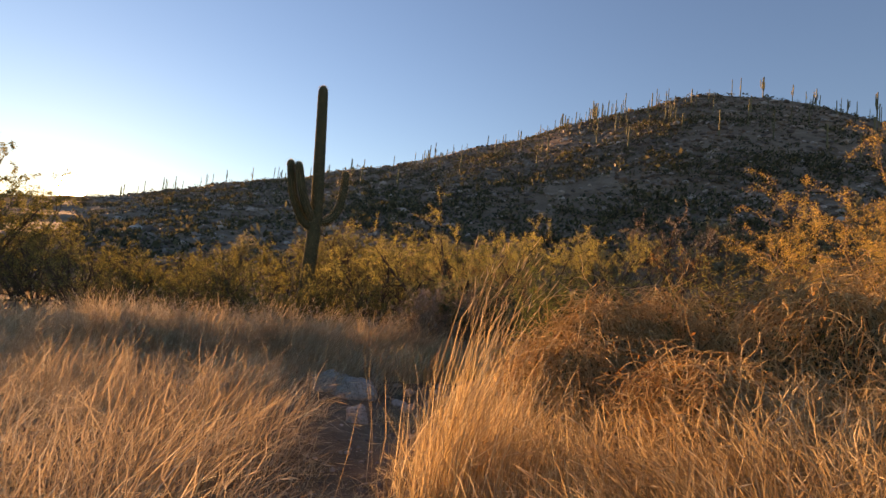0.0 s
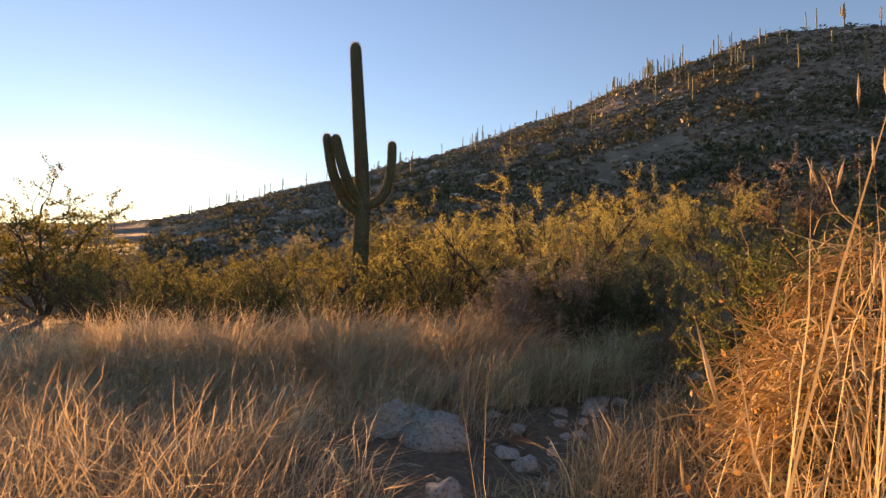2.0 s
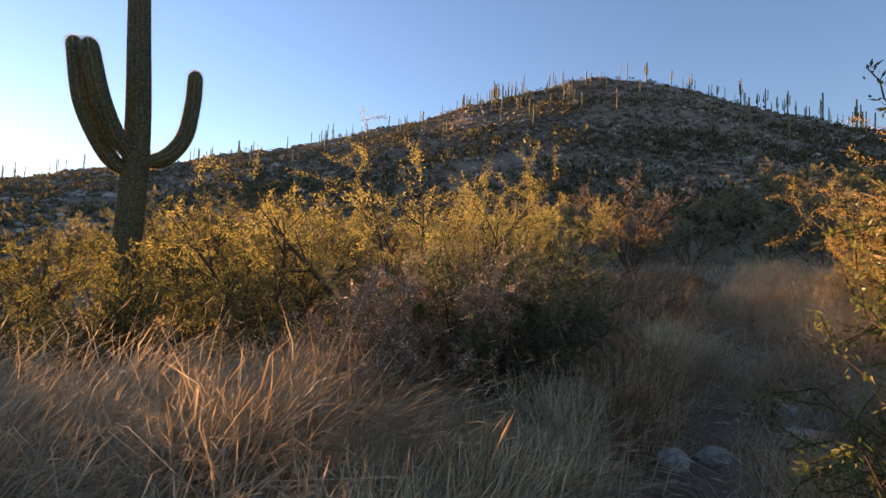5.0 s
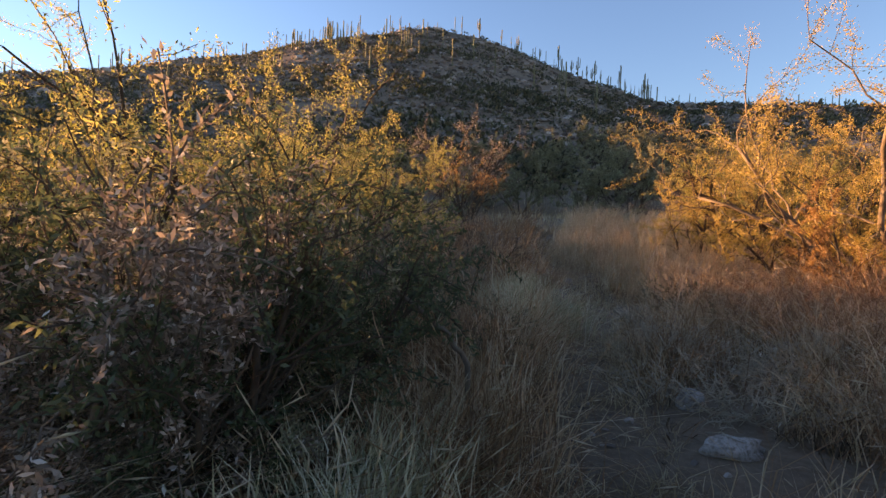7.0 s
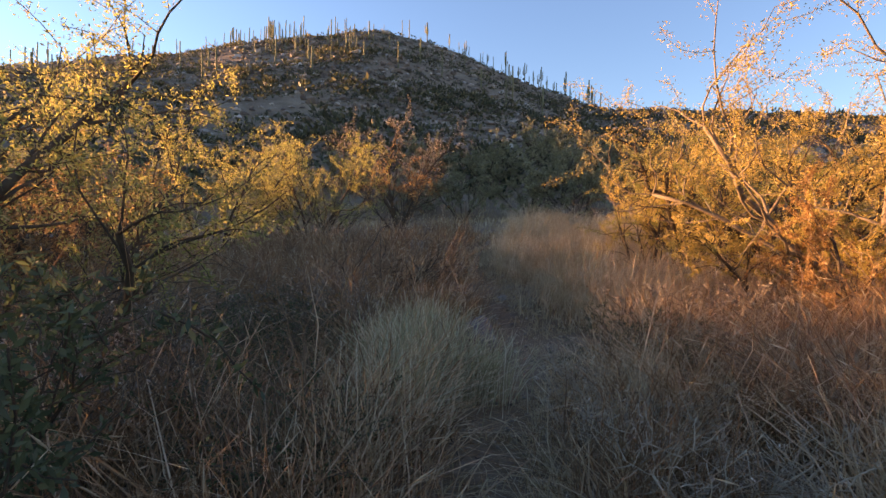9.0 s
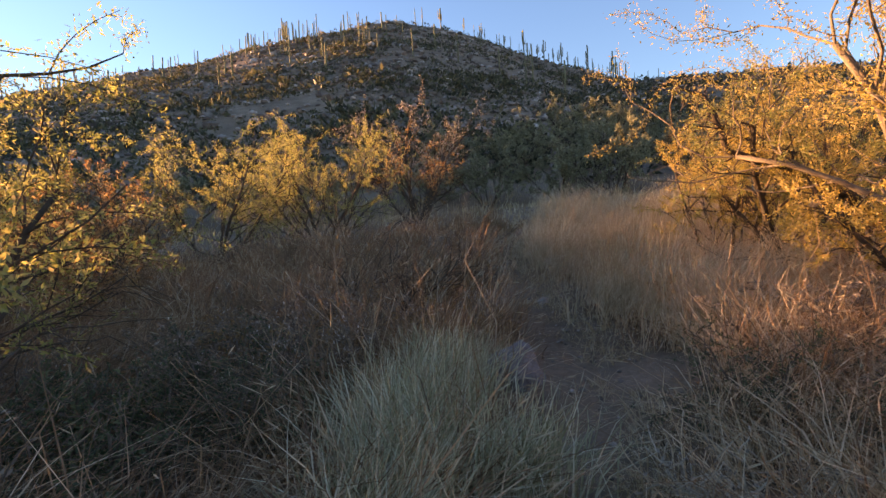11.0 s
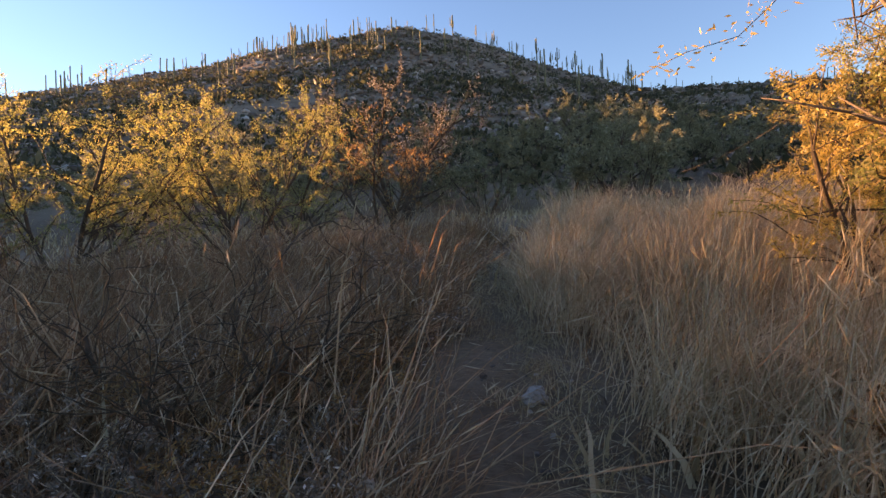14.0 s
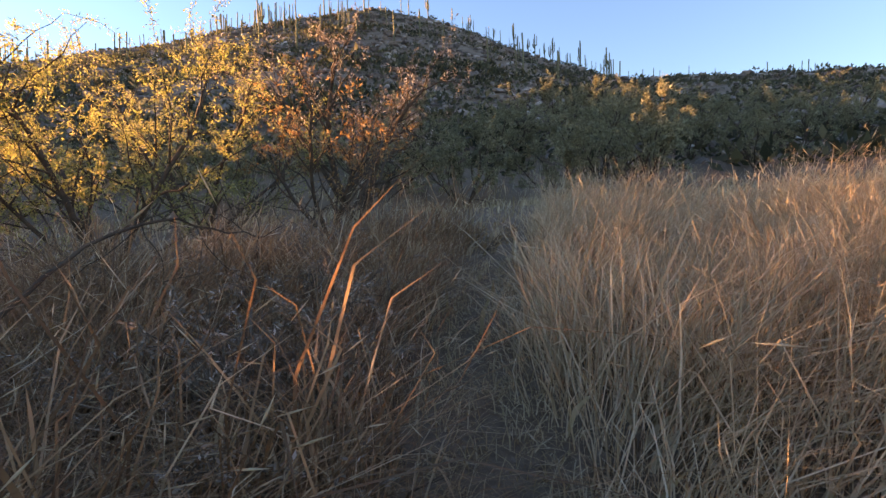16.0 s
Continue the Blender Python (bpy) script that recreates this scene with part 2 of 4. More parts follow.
def land(x, y):
    """Height of the ground."""
    r = math.hypot(x, y)
    if r < 14:
        return (bank(x, y) + 0.0475 * x - 0.0221 * y + 0.05 * noise.noise((x * 0.7, y * 0.7, 0.0)) + 0.02 * noise.noise((x * 2.6, y * 2.6, 5.0))
                - 0.06 * (1 - ease(trail_distance(x, y) / 0.6)))
    az = math.degrees(math.atan2(x, y))
    el, rc = float(np.interp(az, C_AZ, C_EL)), float(np.interp(az, C_AZ, C_R))
    zc = 1.55 + rc * math.tan(radians(el))
    z = (0.0475 * x - 0.0221 * y) * (1 - ease((r - 25) / 35))
    foot = 2.4 * ease((el - 6) / 8)
    z += foot * ease((r - 14) / 24)
    if r > 38:
        if r <= rc:
            u = (r - 38) / (rc - 38)
            z += (zc - foot) * (0.9 * u + 0.1 * u * u)
        else:
            z += (zc - foot) * max(0.0, 1 - ((r - rc) / 260) ** 1.2 * 0.8) if r < rc + 260 else (zc - foot) * 0.2
        z += noise.noise((x * 0.06, y * 0.06, 3.1)) * min(1.2, (r - 38) * 0.03)
    z += 0.05 * noise.noise((x * 0.7, y * 0.7, 0.0)) + 0.02 * noise.noise((x * 2.6, y * 2.6, 5.0))
    if r < 32:
        z -= 0.06 * (1 - ease(trail_distance(x, y) / 0.6))
    return z


# ---- mesh tools ----
class Build:
    def __init__(self):
        self.v, self.f = [], []

    def tube(self, pts, radii, sides=5, cap=True):
        base = len(self.v)
        n = len(pts)
        side = None
        for i, p in enumerate(pts):
            d = (Vector(pts[min(i + 1, n - 1)]) - Vector(pts[max(i - 1, 0)]))
            d = d.normalized() if d.length > 1e-9 else Vector((0, 0, 1))
            if side is None:
                side = d.orthogonal().normalized()
            side = (side - d * side.dot(d))
            side = side.normalized() if side.length > 1e-6 else d.orthogonal().normalized()
            up = d.cross(side)
            for k in range(sides):
                a = 2 * math.pi * k / sides
                self.v.append(Vector(p) + (side * math.cos(a) + up * math.sin(a)) * radii[i])
        for i in range(n - 1):
            for k in range(sides):
                a, b = base + i * sides + k, base + i * sides + (k + 1) % sides
                self.f.append((a, b, b + sides, a + sides))
        if cap:
            self.f.append(tuple(base + (n - 1) * sides + k for k in range(sides)))

    def leaf(self, p, way, across, length, width):
        b = len(self.v)
        p, way, across = Vector(p), Vector(way) * length, Vector(across) * (width * 0.5)
        self.v += [p, p + way * 0.45 + across, p + way, p + way * 0.45 - across]
        self.f.append((b, b + 1, b + 2, b + 3))

    def mesh(self, name, mat, smooth=True):
        me = bpy.data.meshes.new(name)
        me.from_pydata([tuple(v) for v in self.v], [], self.f)
        me.materials.append(mat)
        if smooth:
            me.polygons.foreach_set("use_smooth", [True] * len(me.polygons))
        me.update()
        return me


def part(name, build, mat, parent, label="", smooth=True):
    ob = new(name, build.mesh(name, mat, smooth))
    ob.parent = parent
    if label:
        ob["label"] = label
    return ob


def thing(name, place, label, category, group=""):
    ob = new(name)
    ob.empty_display_size = 0.2
    ob.matrix_basis = Matrix.Translation(place)
    return tagged(ob, label, category, group)


def rand_way(rng):
    while True:
        v = Vector((rng.uniform(-1, 1), rng.uniform(-1, 1), rng.uniform(-1, 1)))
        if 0.05 < v.length < 1:
            return v.normalized()


# ---- the ground, one sheet out to the horizon ----
def make_ground():
    turns, cx, cy = 400, 4.0, 9.0
    radii = [0.0]
    r = 0.3
    while r < 4600:
        radii.append(r)
        r += max(0.28, r * 0.021) if r < 330 else r * 0.12
    verts, faces = [(cx, cy, land(cx, cy))], []
    for r in radii[1:]:
        for k in range(turns):
            a = 2 * math.pi * k / turns
            x, y = cx + r * math.sin(a), cy + r * math.cos(a)
            verts.append((x, y, land(x, y)))
    for k in range(turns):
        faces.append((0, 1 + (k + 1) % turns, 1 + k))
    for i in range(len(radii) - 2):
        for k in range(turns):
            a, b = 1 + i * turns + k, 1 + i * turns + (k + 1) % turns
            faces.append((a, b, b + turns, a + turns))
    me = bpy.data.meshes.new("ground")
    me.from_pydata(verts, [], faces)
    me.materials.append(GROUND)
    me.polygons.foreach_set("use_smooth", [True] * len(me.polygons))
    tagged(new("ground", me), "dry brown desert soil rising to a rocky hill", "ground", kind="structure")


make_ground()

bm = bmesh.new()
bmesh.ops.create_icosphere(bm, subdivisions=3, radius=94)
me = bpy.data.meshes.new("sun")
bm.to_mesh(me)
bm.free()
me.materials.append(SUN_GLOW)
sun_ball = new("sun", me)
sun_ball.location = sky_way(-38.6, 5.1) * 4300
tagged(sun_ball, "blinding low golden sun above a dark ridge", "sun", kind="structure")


# ---- grass ----
def blades(name, spots, mat, label, heads=0.0, lean=(0.25, -0.1), seed=1, width=0.0030, parent=None, mess=0.5):
    """One mesh of bent blades. spots: x, y, height, spread."""
    g = np.random.default_rng(seed)
    n = len(spots)
    s = np.array(spots)
    z0 = np.array([land(a, b) for a, b in s[:, :2]]) - 0.02
    base = np.c_[s[:, :2], z0]
    h = s[:, 2]
    a = g.uniform(0, 2 * np.pi, n)
    k = s[:, 3] * np.abs(g.normal(0.0, 1.0, n)) * 1.1
    out = np.c_[np.cos(a), np.sin(a)] * k[:, None] + np.array(lean) * g.uniform(0.2, 1.6, n)[:, None]
    wa = g.uniform(0, np.pi, n)
    side = np.c_[np.cos(wa), np.sin(wa), np.zeros(n)] * (width * g.uniform(0.6, 1.5, n))[:, None]
    # tufts sway together, patch by patch, and each blade wanders
    sway = np.array([noise.noise((q * 0.55, r * 0.55, seed)) for q, r in s[:, :2]]) * 7.0
    out += np.c_[np.cos(sway), np.sin(sway)] * (0.45 * mess * g.uniform(0.2, 1.4, n))[:, None]
    stray = np.zeros((n, 3))
    rows = []
    for u in (0.0, 0.4, 0.75, 1.0):
        stray += g.normal(0, 0.085 * mess, (n, 3)) * (h * u)[:, None] * (1, 1, 0.5)
        p = base + stray
        p[:, :2] += out * (h * u ** 1.7)[:, None]
        p[:, 2] += h * (u - np.minimum(0.72, 0.36 * np.hypot(out[:, 0], out[:, 1])) * u ** 2.6)
        rows.append(p)
    v = np.stack([rows[0] - side, rows[0] + side, rows[1] - side, rows[1] + side, rows[2] - side * 0.7, rows[2] + side * 0.7, rows[3]], 1)
    i = np.arange(n)[:, None] * 7
    quads = np.concatenate([i + [0, 1, 3, 2], i + [2, 3, 5, 4]])
    tris = i + [4, 5, 6]
    def as_mesh(called, verts, quads, tris, skin):
        me = bpy.data.meshes.new(called)
        me.vertices.add(len(verts))
        me.vertices.foreach_set("co", verts.ravel())
        loops = np.concatenate([quads.ravel(), tris.ravel()])
        me.loops.add(len(loops))
        me.loops.foreach_set("vertex_index", loops)
        sizes = np.r_[np.full(len(quads), 4), np.full(len(tris), 3)]
        me.polygons.add(len(sizes))
        me.polygons.foreach_set("loop_start", np.r_[0, np.cumsum(sizes)[:-1]])
        me.materials.append(skin)
        me.update(calc_edges=True)
        return me
    origin = np.zeros(3) if parent is None else np.array(parent.location)
    field = new("foliage" if parent else name, as_mesh(name, v.reshape(-1, 3) - origin, quads, tris, mat))
    field["kind"] = "stuff"
    if parent:
        field.parent = parent
    else:
        tagged(field, label, "grass")
    pick = g.random(n) < heads
    if pick.any():
        d = rows[3][pick] - rows[2][pick]
        d /= np.linalg.norm(d, axis=1)[:, None]
        tip = rows[3][pick] - origin
        ln = g.uniform(0.07, 0.17, pick.sum())[:, None]
        s1 = np.cross(d, [0.3, 0.5, 0.8])
        s1 /= np.linalg.norm(s1, axis=1)[:, None]
        s2 = np.cross(d, s1)
        w = 0.004
        hv = np.stack([tip - d * 0.02, tip + d * ln * 0.4 + s1 * w, tip + d * ln * 0.4 + s2 * w, tip + d * ln * 0.4 - s1 * w, tip + d * ln * 0.4 - s2 * w, tip + d * ln], 1)
        j = np.arange(pick.sum())[:, None] * 6
        faces = np.concatenate([j + list(q) for q in ((0, 1, 2), (0, 2, 3), (0, 3, 4), (0, 4, 1), (5, 2, 1), (5, 3, 2), (5, 4, 3), (5, 1, 4))])
        seeds = new("seed_tuft", as_mesh("seed_tuft", hv.reshape(-1, 3), np.zeros((0, 4), int), faces, SEED))
        seeds["kind"] = "stuff"
        seeds["label"] = "pale feathery grass seed heads"
        seeds.parent = parent or field
    return field


CLEARINGS = [(8.6, 17.35, 0.25), (8.25, 17.1, 0.2), (8.95, 17.7, 0.15), (8.1, 16.6, 0.15), (-0.55, 7.95, 0.25), (-0.9, 8.4, 0.3), (-0.5, 8.8, 0.35), (9.0, 17.25, 0.12), (9.35, 17.8, 0.1), (4.2, 15.7, 1.1), (3.4, 15.0, 0.6), (4.6, 10.4, 0.3), (5.3, 10.9, 0.3), (-0.78, 5.0, 0.16), (-0.62, 4.4, 0.12), (-0.95, 6.3, 0.12), (-1.35, 6.65, 0.25), (-1.05, 6.0, 0.12), (-0.9, 5.45, 0.12), (6.45, 13.95, 0.2), (6.3, 13.5, 0.12), (3.6, 9.6, 0.3), (4.05, 10.25, 0.12), (0.2, 7.6, 0.3), (-0.35, 6.8, 0.2), (2.3, 9.5, 0.15), (0.5, 8.3, 0.12), (7.6, 13.7, 0.25), (7.08, 14.44, 0.16), (7.55, 15.1, 0.16), (8.0, 15.8, 0.16), (8.4, 16.4, 0.16), (6.55, 14.5, 0.15), (6.1, 13.9, 0.18), (5.8, 13.5, 0.1), (0.1, 7.7, 0.09), (0.5, 8.3, 0.09), (1.0, 8.75, 0.09), (1.5, 9.07, 0.09), (2.0, 9.4, 0.09), (2.5, 9.7, 0.09), (3.0, 10.3, 0.09), (3.4, 10.75, 0.09), (4.03, 11.53, 0.09), (4.6, 12.1, 0.09), (5.13, 12.64, 0.09), (5.63, 13.1, 0.09)]


def scatter(seed, n, box, height, spread, keep, clump=0.0):
    """Spots of blades in a box (x0, y0, x1, y1), in tufts, where keep(x, y) gives their chance and growth."""
    rng = random.Random(seed)
    got = []
    while len(got) < n:
        x, y = rng.uniform(box[0], box[2]), rng.uniform(box[1], box[3])
        k = keep(x, y)
        if rng.random() > k:
            continue
        tuft = rng.randint(4, 12) if clump else 1
        tall = rng.uniform(*height) * (0.38 + 0.62 * min(1.0, k))
        for _ in range(tuft):
            px, py = x + rng.gauss(0, clump), y + rng.gauss(0, clump)
            if trail_distance(px, py) < 0.13 * rng.random() or any((px - cx) ** 2 + (py - cy) ** 2 < cr for cx, cy, cr in CLEARINGS):
                continue
            got.append((px, py, tall * rng.uniform(0.6, 1.1), spread))
    return got


def trail_keep(x, y, edge=0.8, inner=0.12):
    d = trail_distance(x, y)
    return ease((d - inner) / (edge - inner))


def side_of_trail(x, y):
    """Above 0 on the sunlit side of the trail, below 0 on the other."""
    i = int(np.argmin((TRAIL[:, 0] - x) ** 2 + (TRAIL[:, 1] - y) ** 2))
    i = min(max(i, 1), len(TRAIL) - 2)
    (ax, ay), (bx, by) = TRAIL[i - 1], TRAIL[i + 1]
    return (x - ax) * (by - ay) - (y - ay) * (bx - ax)


def meadow(x, y):       # the wide pale meadow at the start
    if side_of_trail(x, y) > 0 and y > 1.5:
        return 0.25 * trail_keep(x, y)
    return trail_keep(x, y, 0.9, 0.15) * (1 - 0.7 * ease((y - 10) / 4)) * (0.35 + 0.65 * ease(noise.noise((x * 0.8, y * 0.8, 1)) + 0.6))


def slope(x, y):        # golden bank
    if side_of_trail(x, y) < 0:
        return 0.0
    return trail_keep(x, y, 0.8, 0.15) * (0.3 + 0.7 * ease(noise.noise((x * 0.9, y * 0.9, 7)) + 0.5))


def brown_side(x, y):
    s = side_of_trail(x, y)
    return trail_keep(x, y, *((0.75, 0.3) if y > 13.6 else (0.85, 0.3))) * (1.0 if s < 0 or (y < 13.0 and x > 3.5) else 0.3) * (0.3 + 0.7 * ease(noise.noise((x * 0.7, y * 0.7, 4)) + 0.6))


def pale_side(x, y):
    s = side_of_trail(x, y)
    if y < 13.2 - 0.25 * (x - 6) and x > 3.5:
        return 0.5 * trail_keep(x, y)
    return (trail_keep(x, y, *((0.8, 0.28) if y > 13.6 else (0.9, 0.32))) if s > 0 else 0.12 * trail_keep(x, y)) * (0.35 + 0.65 * ease(noise.noise((x * 0.7, y * 0.7, 9)) + 0.6))


blades("dry_meadow_grass", scatter(1, 90000, (-12, -2, 0.8, 14.5), (0.45, 1.1), 0.6, meadow, 0.10), MEADOW, "tall pale dry meadow grass bending in the light", 0.06, (0.5, -0.2), 1, 0.0028, mess=0.7)
blades("deep_meadow_grass", scatter(7, 30000, (-9, 8.6, -0.4, 13.2), (0.85, 1.6), 0.6, meadow, 0.12), MEADOW, "deep pale grass swaying below the saguaro", 0.10, (0.5, -0.2), 7, 0.0042, mess=0.8)
blades("golden_bank_grass", scatter(2, 34000, (-0.4, -1, 8, 8.5), (0.3, 0.85), 0.6, slope, 0.10), STRAW, "golden dry grass leaning on a low bank", 0.07, (-0.2, -0.15), 2, mess=0.8)
blades("brown_weeds", scatter(3, 82000, (-1, 7.5, 13, 24), (0.6, 1.6), 0.8, brown_side, 0.10), BROWN_WEED, "dense brown dried weeds beside the trail", 0.05, (0.0, 0.05), 3, 0.0034, mess=1.7)
blades("pale_tall_grass", scatter(4, 64000, (4, 8, 18, 24), (0.7, 1.5), 0.6, pale_side, 0.10), PALE_GRASS, "tall pale straw grass along the trail edge", 0.07, (0.1, -0.1), 4, 0.0034, mess=1.3)
# Added low layer; its dark colour paints the shade between the brown weeds
blades("weed_thatch", scatter(8, 36000, (0, 9.5, 12, 22), (0.2, 0.55), 1.2, brown_side, 0.10), SHADE_THATCH, "low dead weed stems darkened as the shade under the weeds", 0.0, (0.0, 0.0), 8, 0.0055, mess=1.6)
blades("tall_weed_stalks", scatter(9, 4500, (3.5, 17.6, 14, 25), (0.9, 1.7), 0.5, brown_side, 0.10), BROWN_WEED, "tall brown weed stalks standing over the thicket", 0.25, (0.15, 0.0), 9, 0.0065, mess=1.4)
blades("tall_straw_stalks", scatter(10, 4000, (8.5, 18.0, 18, 25), (0.9, 1.6), 0.4, pale_side, 0.10), PALE_GRASS, "tall pale straw stalks standing over the grass", 0.35, (0.1, -0.05), 10, 0.006, mess=1.1)
blades("trail_litter", [(x, y, h * 0.42, 2.0) for x, y, h, s in scatter(5, 13000, (-2, 0, 15, 22), (0.2, 0.6), 1.5, lambda x, y: 1 - ease((trail_distance(x, y) - 0.1) / 0.6), 0.12)], STRAW, "flattened dry grass blades lying over the trail", 0.0, (0.3, 0.2), 5)
blades("far_dry_grass", scatter(6, 15000, (-30, 10, 30, 42), (0.4, 0.8), 0.5, lambda x, y: 0.0 if (x * x + (y - 8) ** 2 < 120) else 0.6, 0.3), STRAW, "dry grass spread below the hill", 0.0, (0.1, -0.1), 6, 0.015)


def grass_clump(place, n, height, spread, mat, label, seed, lean=(0.1, -0.05), heads=0.1, radius=0.18, width=0.0032):
    rng = random.Random(seed)
    spots = [(place[0] + rng.gauss(0, radius), place[1] + rng.gauss(0, radius), height * rng.uniform(0.55, 1.05), spread) for _ in range(n)]
    root = thing("grass_clump", (place[0], place[1], land(*place)), label, "grass")
    blades("grass_clump", spots, mat, label, heads, lean, seed, width, root)
    return root


grass_clump((0.25, 3.75), 460, 1.25, 0.25, STRAW, "bushy golden tall grass clump beside the trail", 31, (0.05, -0.02), 0.15, 0.24, 0.0025)
grass_clump((0.10, 3.66), 80, 1.98, 0.07, STRAW, "slender golden plume grass standing above the clump", 32, (0.05, 0.0), 0.85, 0.07, 0.0022)
grass_clump((0.5, 3.75), 34, 1.35, 0.10, STRAW, "upright golden grass stalks with seed heads", 34, (0.02, 0.0), 0.8, 0.14, 0.0024)
grass_clump((0.95, 4.2), 500, 0.8, 0.5, STRAW, "golden dry grass clump on the bank", 33, (-0.1, -0.1), 0.15, 0.3)
for k, (gx0, gy0) in enumerate([(1.2, 2.5), (1.65, 2.9), (2.2, 3.2), (2.6, 2.6), (1.55, 2.0), (2.1, 2.35), (3.0, 3.2), (1.3, 3.4), (1.95, 3.8), (2.7, 3.9), (3.5, 2.6), (2.4, 1.8), (1.0, 1.9), (3.4, 4.2)]):
    grass_clump((gx0, gy0), 330, 0.85, 0.55, STRAW, "golden dry grass clump leaning down the bank", 500 + k, (-0.35, -0.25), 0.12, 0.2, 0.0036)
for k, (gx0, gy0, gh) in enumerate([(9.75, 15.75, 1.5), (10.3, 16.3, 1.25), (11.0, 16.9, 1.2), (10.6, 15.4, 1.3), (12.0, 17.8, 1.2), (9.1, 14.7, 1.3), (9.6, 15.0, 1.5), (10.0, 15.3, 1.4), (9.4, 15.5, 1.2), (10.7, 15.0, 1.6), (8.7, 14.3, 1.2), (11.3, 16.2, 1.5), (11.8, 16.9, 1.3), (12.6, 17.3, 1.5)]):
    grass_clump((gx0, gy0), 48, gh, 0.10, STRAW, "upright golden weed stalks catching the sun", 530 + k, (0.03, 0.0), 0.5, 0.14, 0.0035)
for k, (gx0, gy0, gh) in enumerate([(7.2, 15.95, 1.3), (6.8, 15.6, 1.25), (7.65, 16.35, 1.4), (7.0, 16.6, 1.45)]):
    grass_clump((gx0, gy0), 13, gh, 0.45, PALE_GRASS, "arching pale stalks with feathery seed heads", 550 + k, (0.45, 0.05), 0.95, 0.16, 0.0042)
for k, (gx0, gy0) in enumerate([(1.95, 10.75), (1.5, 10.6), (2.35, 11.0)]):
    grass_clump((gx0, gy0), 22, 0.62, 0.25, PALE_GRASS, "few upright pale stalks in deep shade", 540 + k, (0.05, 0.0), 0.5, 0.14, 0.0042)
for k, (gx0, gy0, gh) in enumerate([(-1.5, 9.2, 0.95), (-0.9, 9.5, 1.0), (-0.35, 9.4, 0.95), (-1.1, 8.6, 0.9), (0.1, 9.35, 0.85), (-2.1, 9.9, 1.0), (-1.7, 8.1, 0.85), (-0.5, 8.9, 0.85), (-2.6, 9.0, 0.95)]):
    grass_clump((gx0, gy0), 420, gh, 0.6, MEADOW, "drooping pale grass clump in the shade", 60 + k, (0.35, -0.3), 0.05, 0.24, 0.0035)
for k, (gx, gy, gh) in enumerate([(0.15, 8.75, 0.75), (0.65, 8.95, 0.7), (-0.45, 8.4, 0.7), (1.35, 10.25, 0.8), (1.05, 9.75, 0.85), (4.9, 13.5, 0.95), (5.5, 14.1, 0.9), (4.3, 12.8, 0.8), (5.3, 13.1, 0.8), (5.0, 13.9, 0.9), (5.75, 14.5, 0.85), (4.55, 13.2, 0.85)]):
    grass_clump((gx, gy), 480, gh, 0.38, GREEN_GRASS, "grey-green bunch grass with pale drooping blades", 40 + k, (-0.05, -0.1), 0.08, 0.17, 0.0042)
for k, (gx, gy, gh) in enumerate([(-0.9, 9.0, 0.8), (-0.55, 9.35, 0.8), (-0.2, 9.0, 0.75), (0.2, 9.2, 0.7), (-0.05, 9.75, 0.75), (0.45, 9.5, 0.7), (-0.75, 9.85, 0.9), (-1.3, 9.6, 0.95), (-1.9, 9.3, 0.95), (-1.25, 10.3, 1.0), (0.75, 9.35, 0.65), (0.95, 9.95, 0.7), (-0.35, 10.2, 0.85)]):
    grass_clump((gx, gy), 360, gh, 0.75, GREEN_GRASS if k % 2 else MEADOW, "long grey-green drooping grass in the shade" if k % 2 else "long pale drooping grass in the shade", 580 + k, (0.45, -0.3), 0.05, 0.2, 0.0042)


for k, (gx, gy, gh) in enumerate([(2.5, 10.95, 0.85), (3.0, 11.4, 0.9), (2.1, 10.45, 0.75), (3.5, 12.0, 0.95), (1.65, 10.0, 0.7), (4.9, 11.1, 0.8), (2.7, 8.9, 0.6)]):
    grass_clump((gx, gy), 300, gh, 0.6, BROWN_WEED if k % 3 else PALE_GRASS, "tangled brown dry weed clump beside the trail" if k % 3 else "pale drooping dry grass clump beside the trail", 560 + k, (0.05, -0.05), 0.05, 0.22)


# ---- trees and shrubs ----
def limb(rng, start, way, length, r0, r1, steps, wander, rise):
    pts, d, p = [Vector(start)], Vector(way).normalized(), Vector(start)
    for _ in range(steps):
        d = (d + rand_way(rng) * wander + Vector((0, 0, rise))).normalized()
        p = p + d * (length / steps)
        pts.append(p.copy())
    return pts, [r0 + (r1 - r0) * i / steps for i in range(steps + 1)]


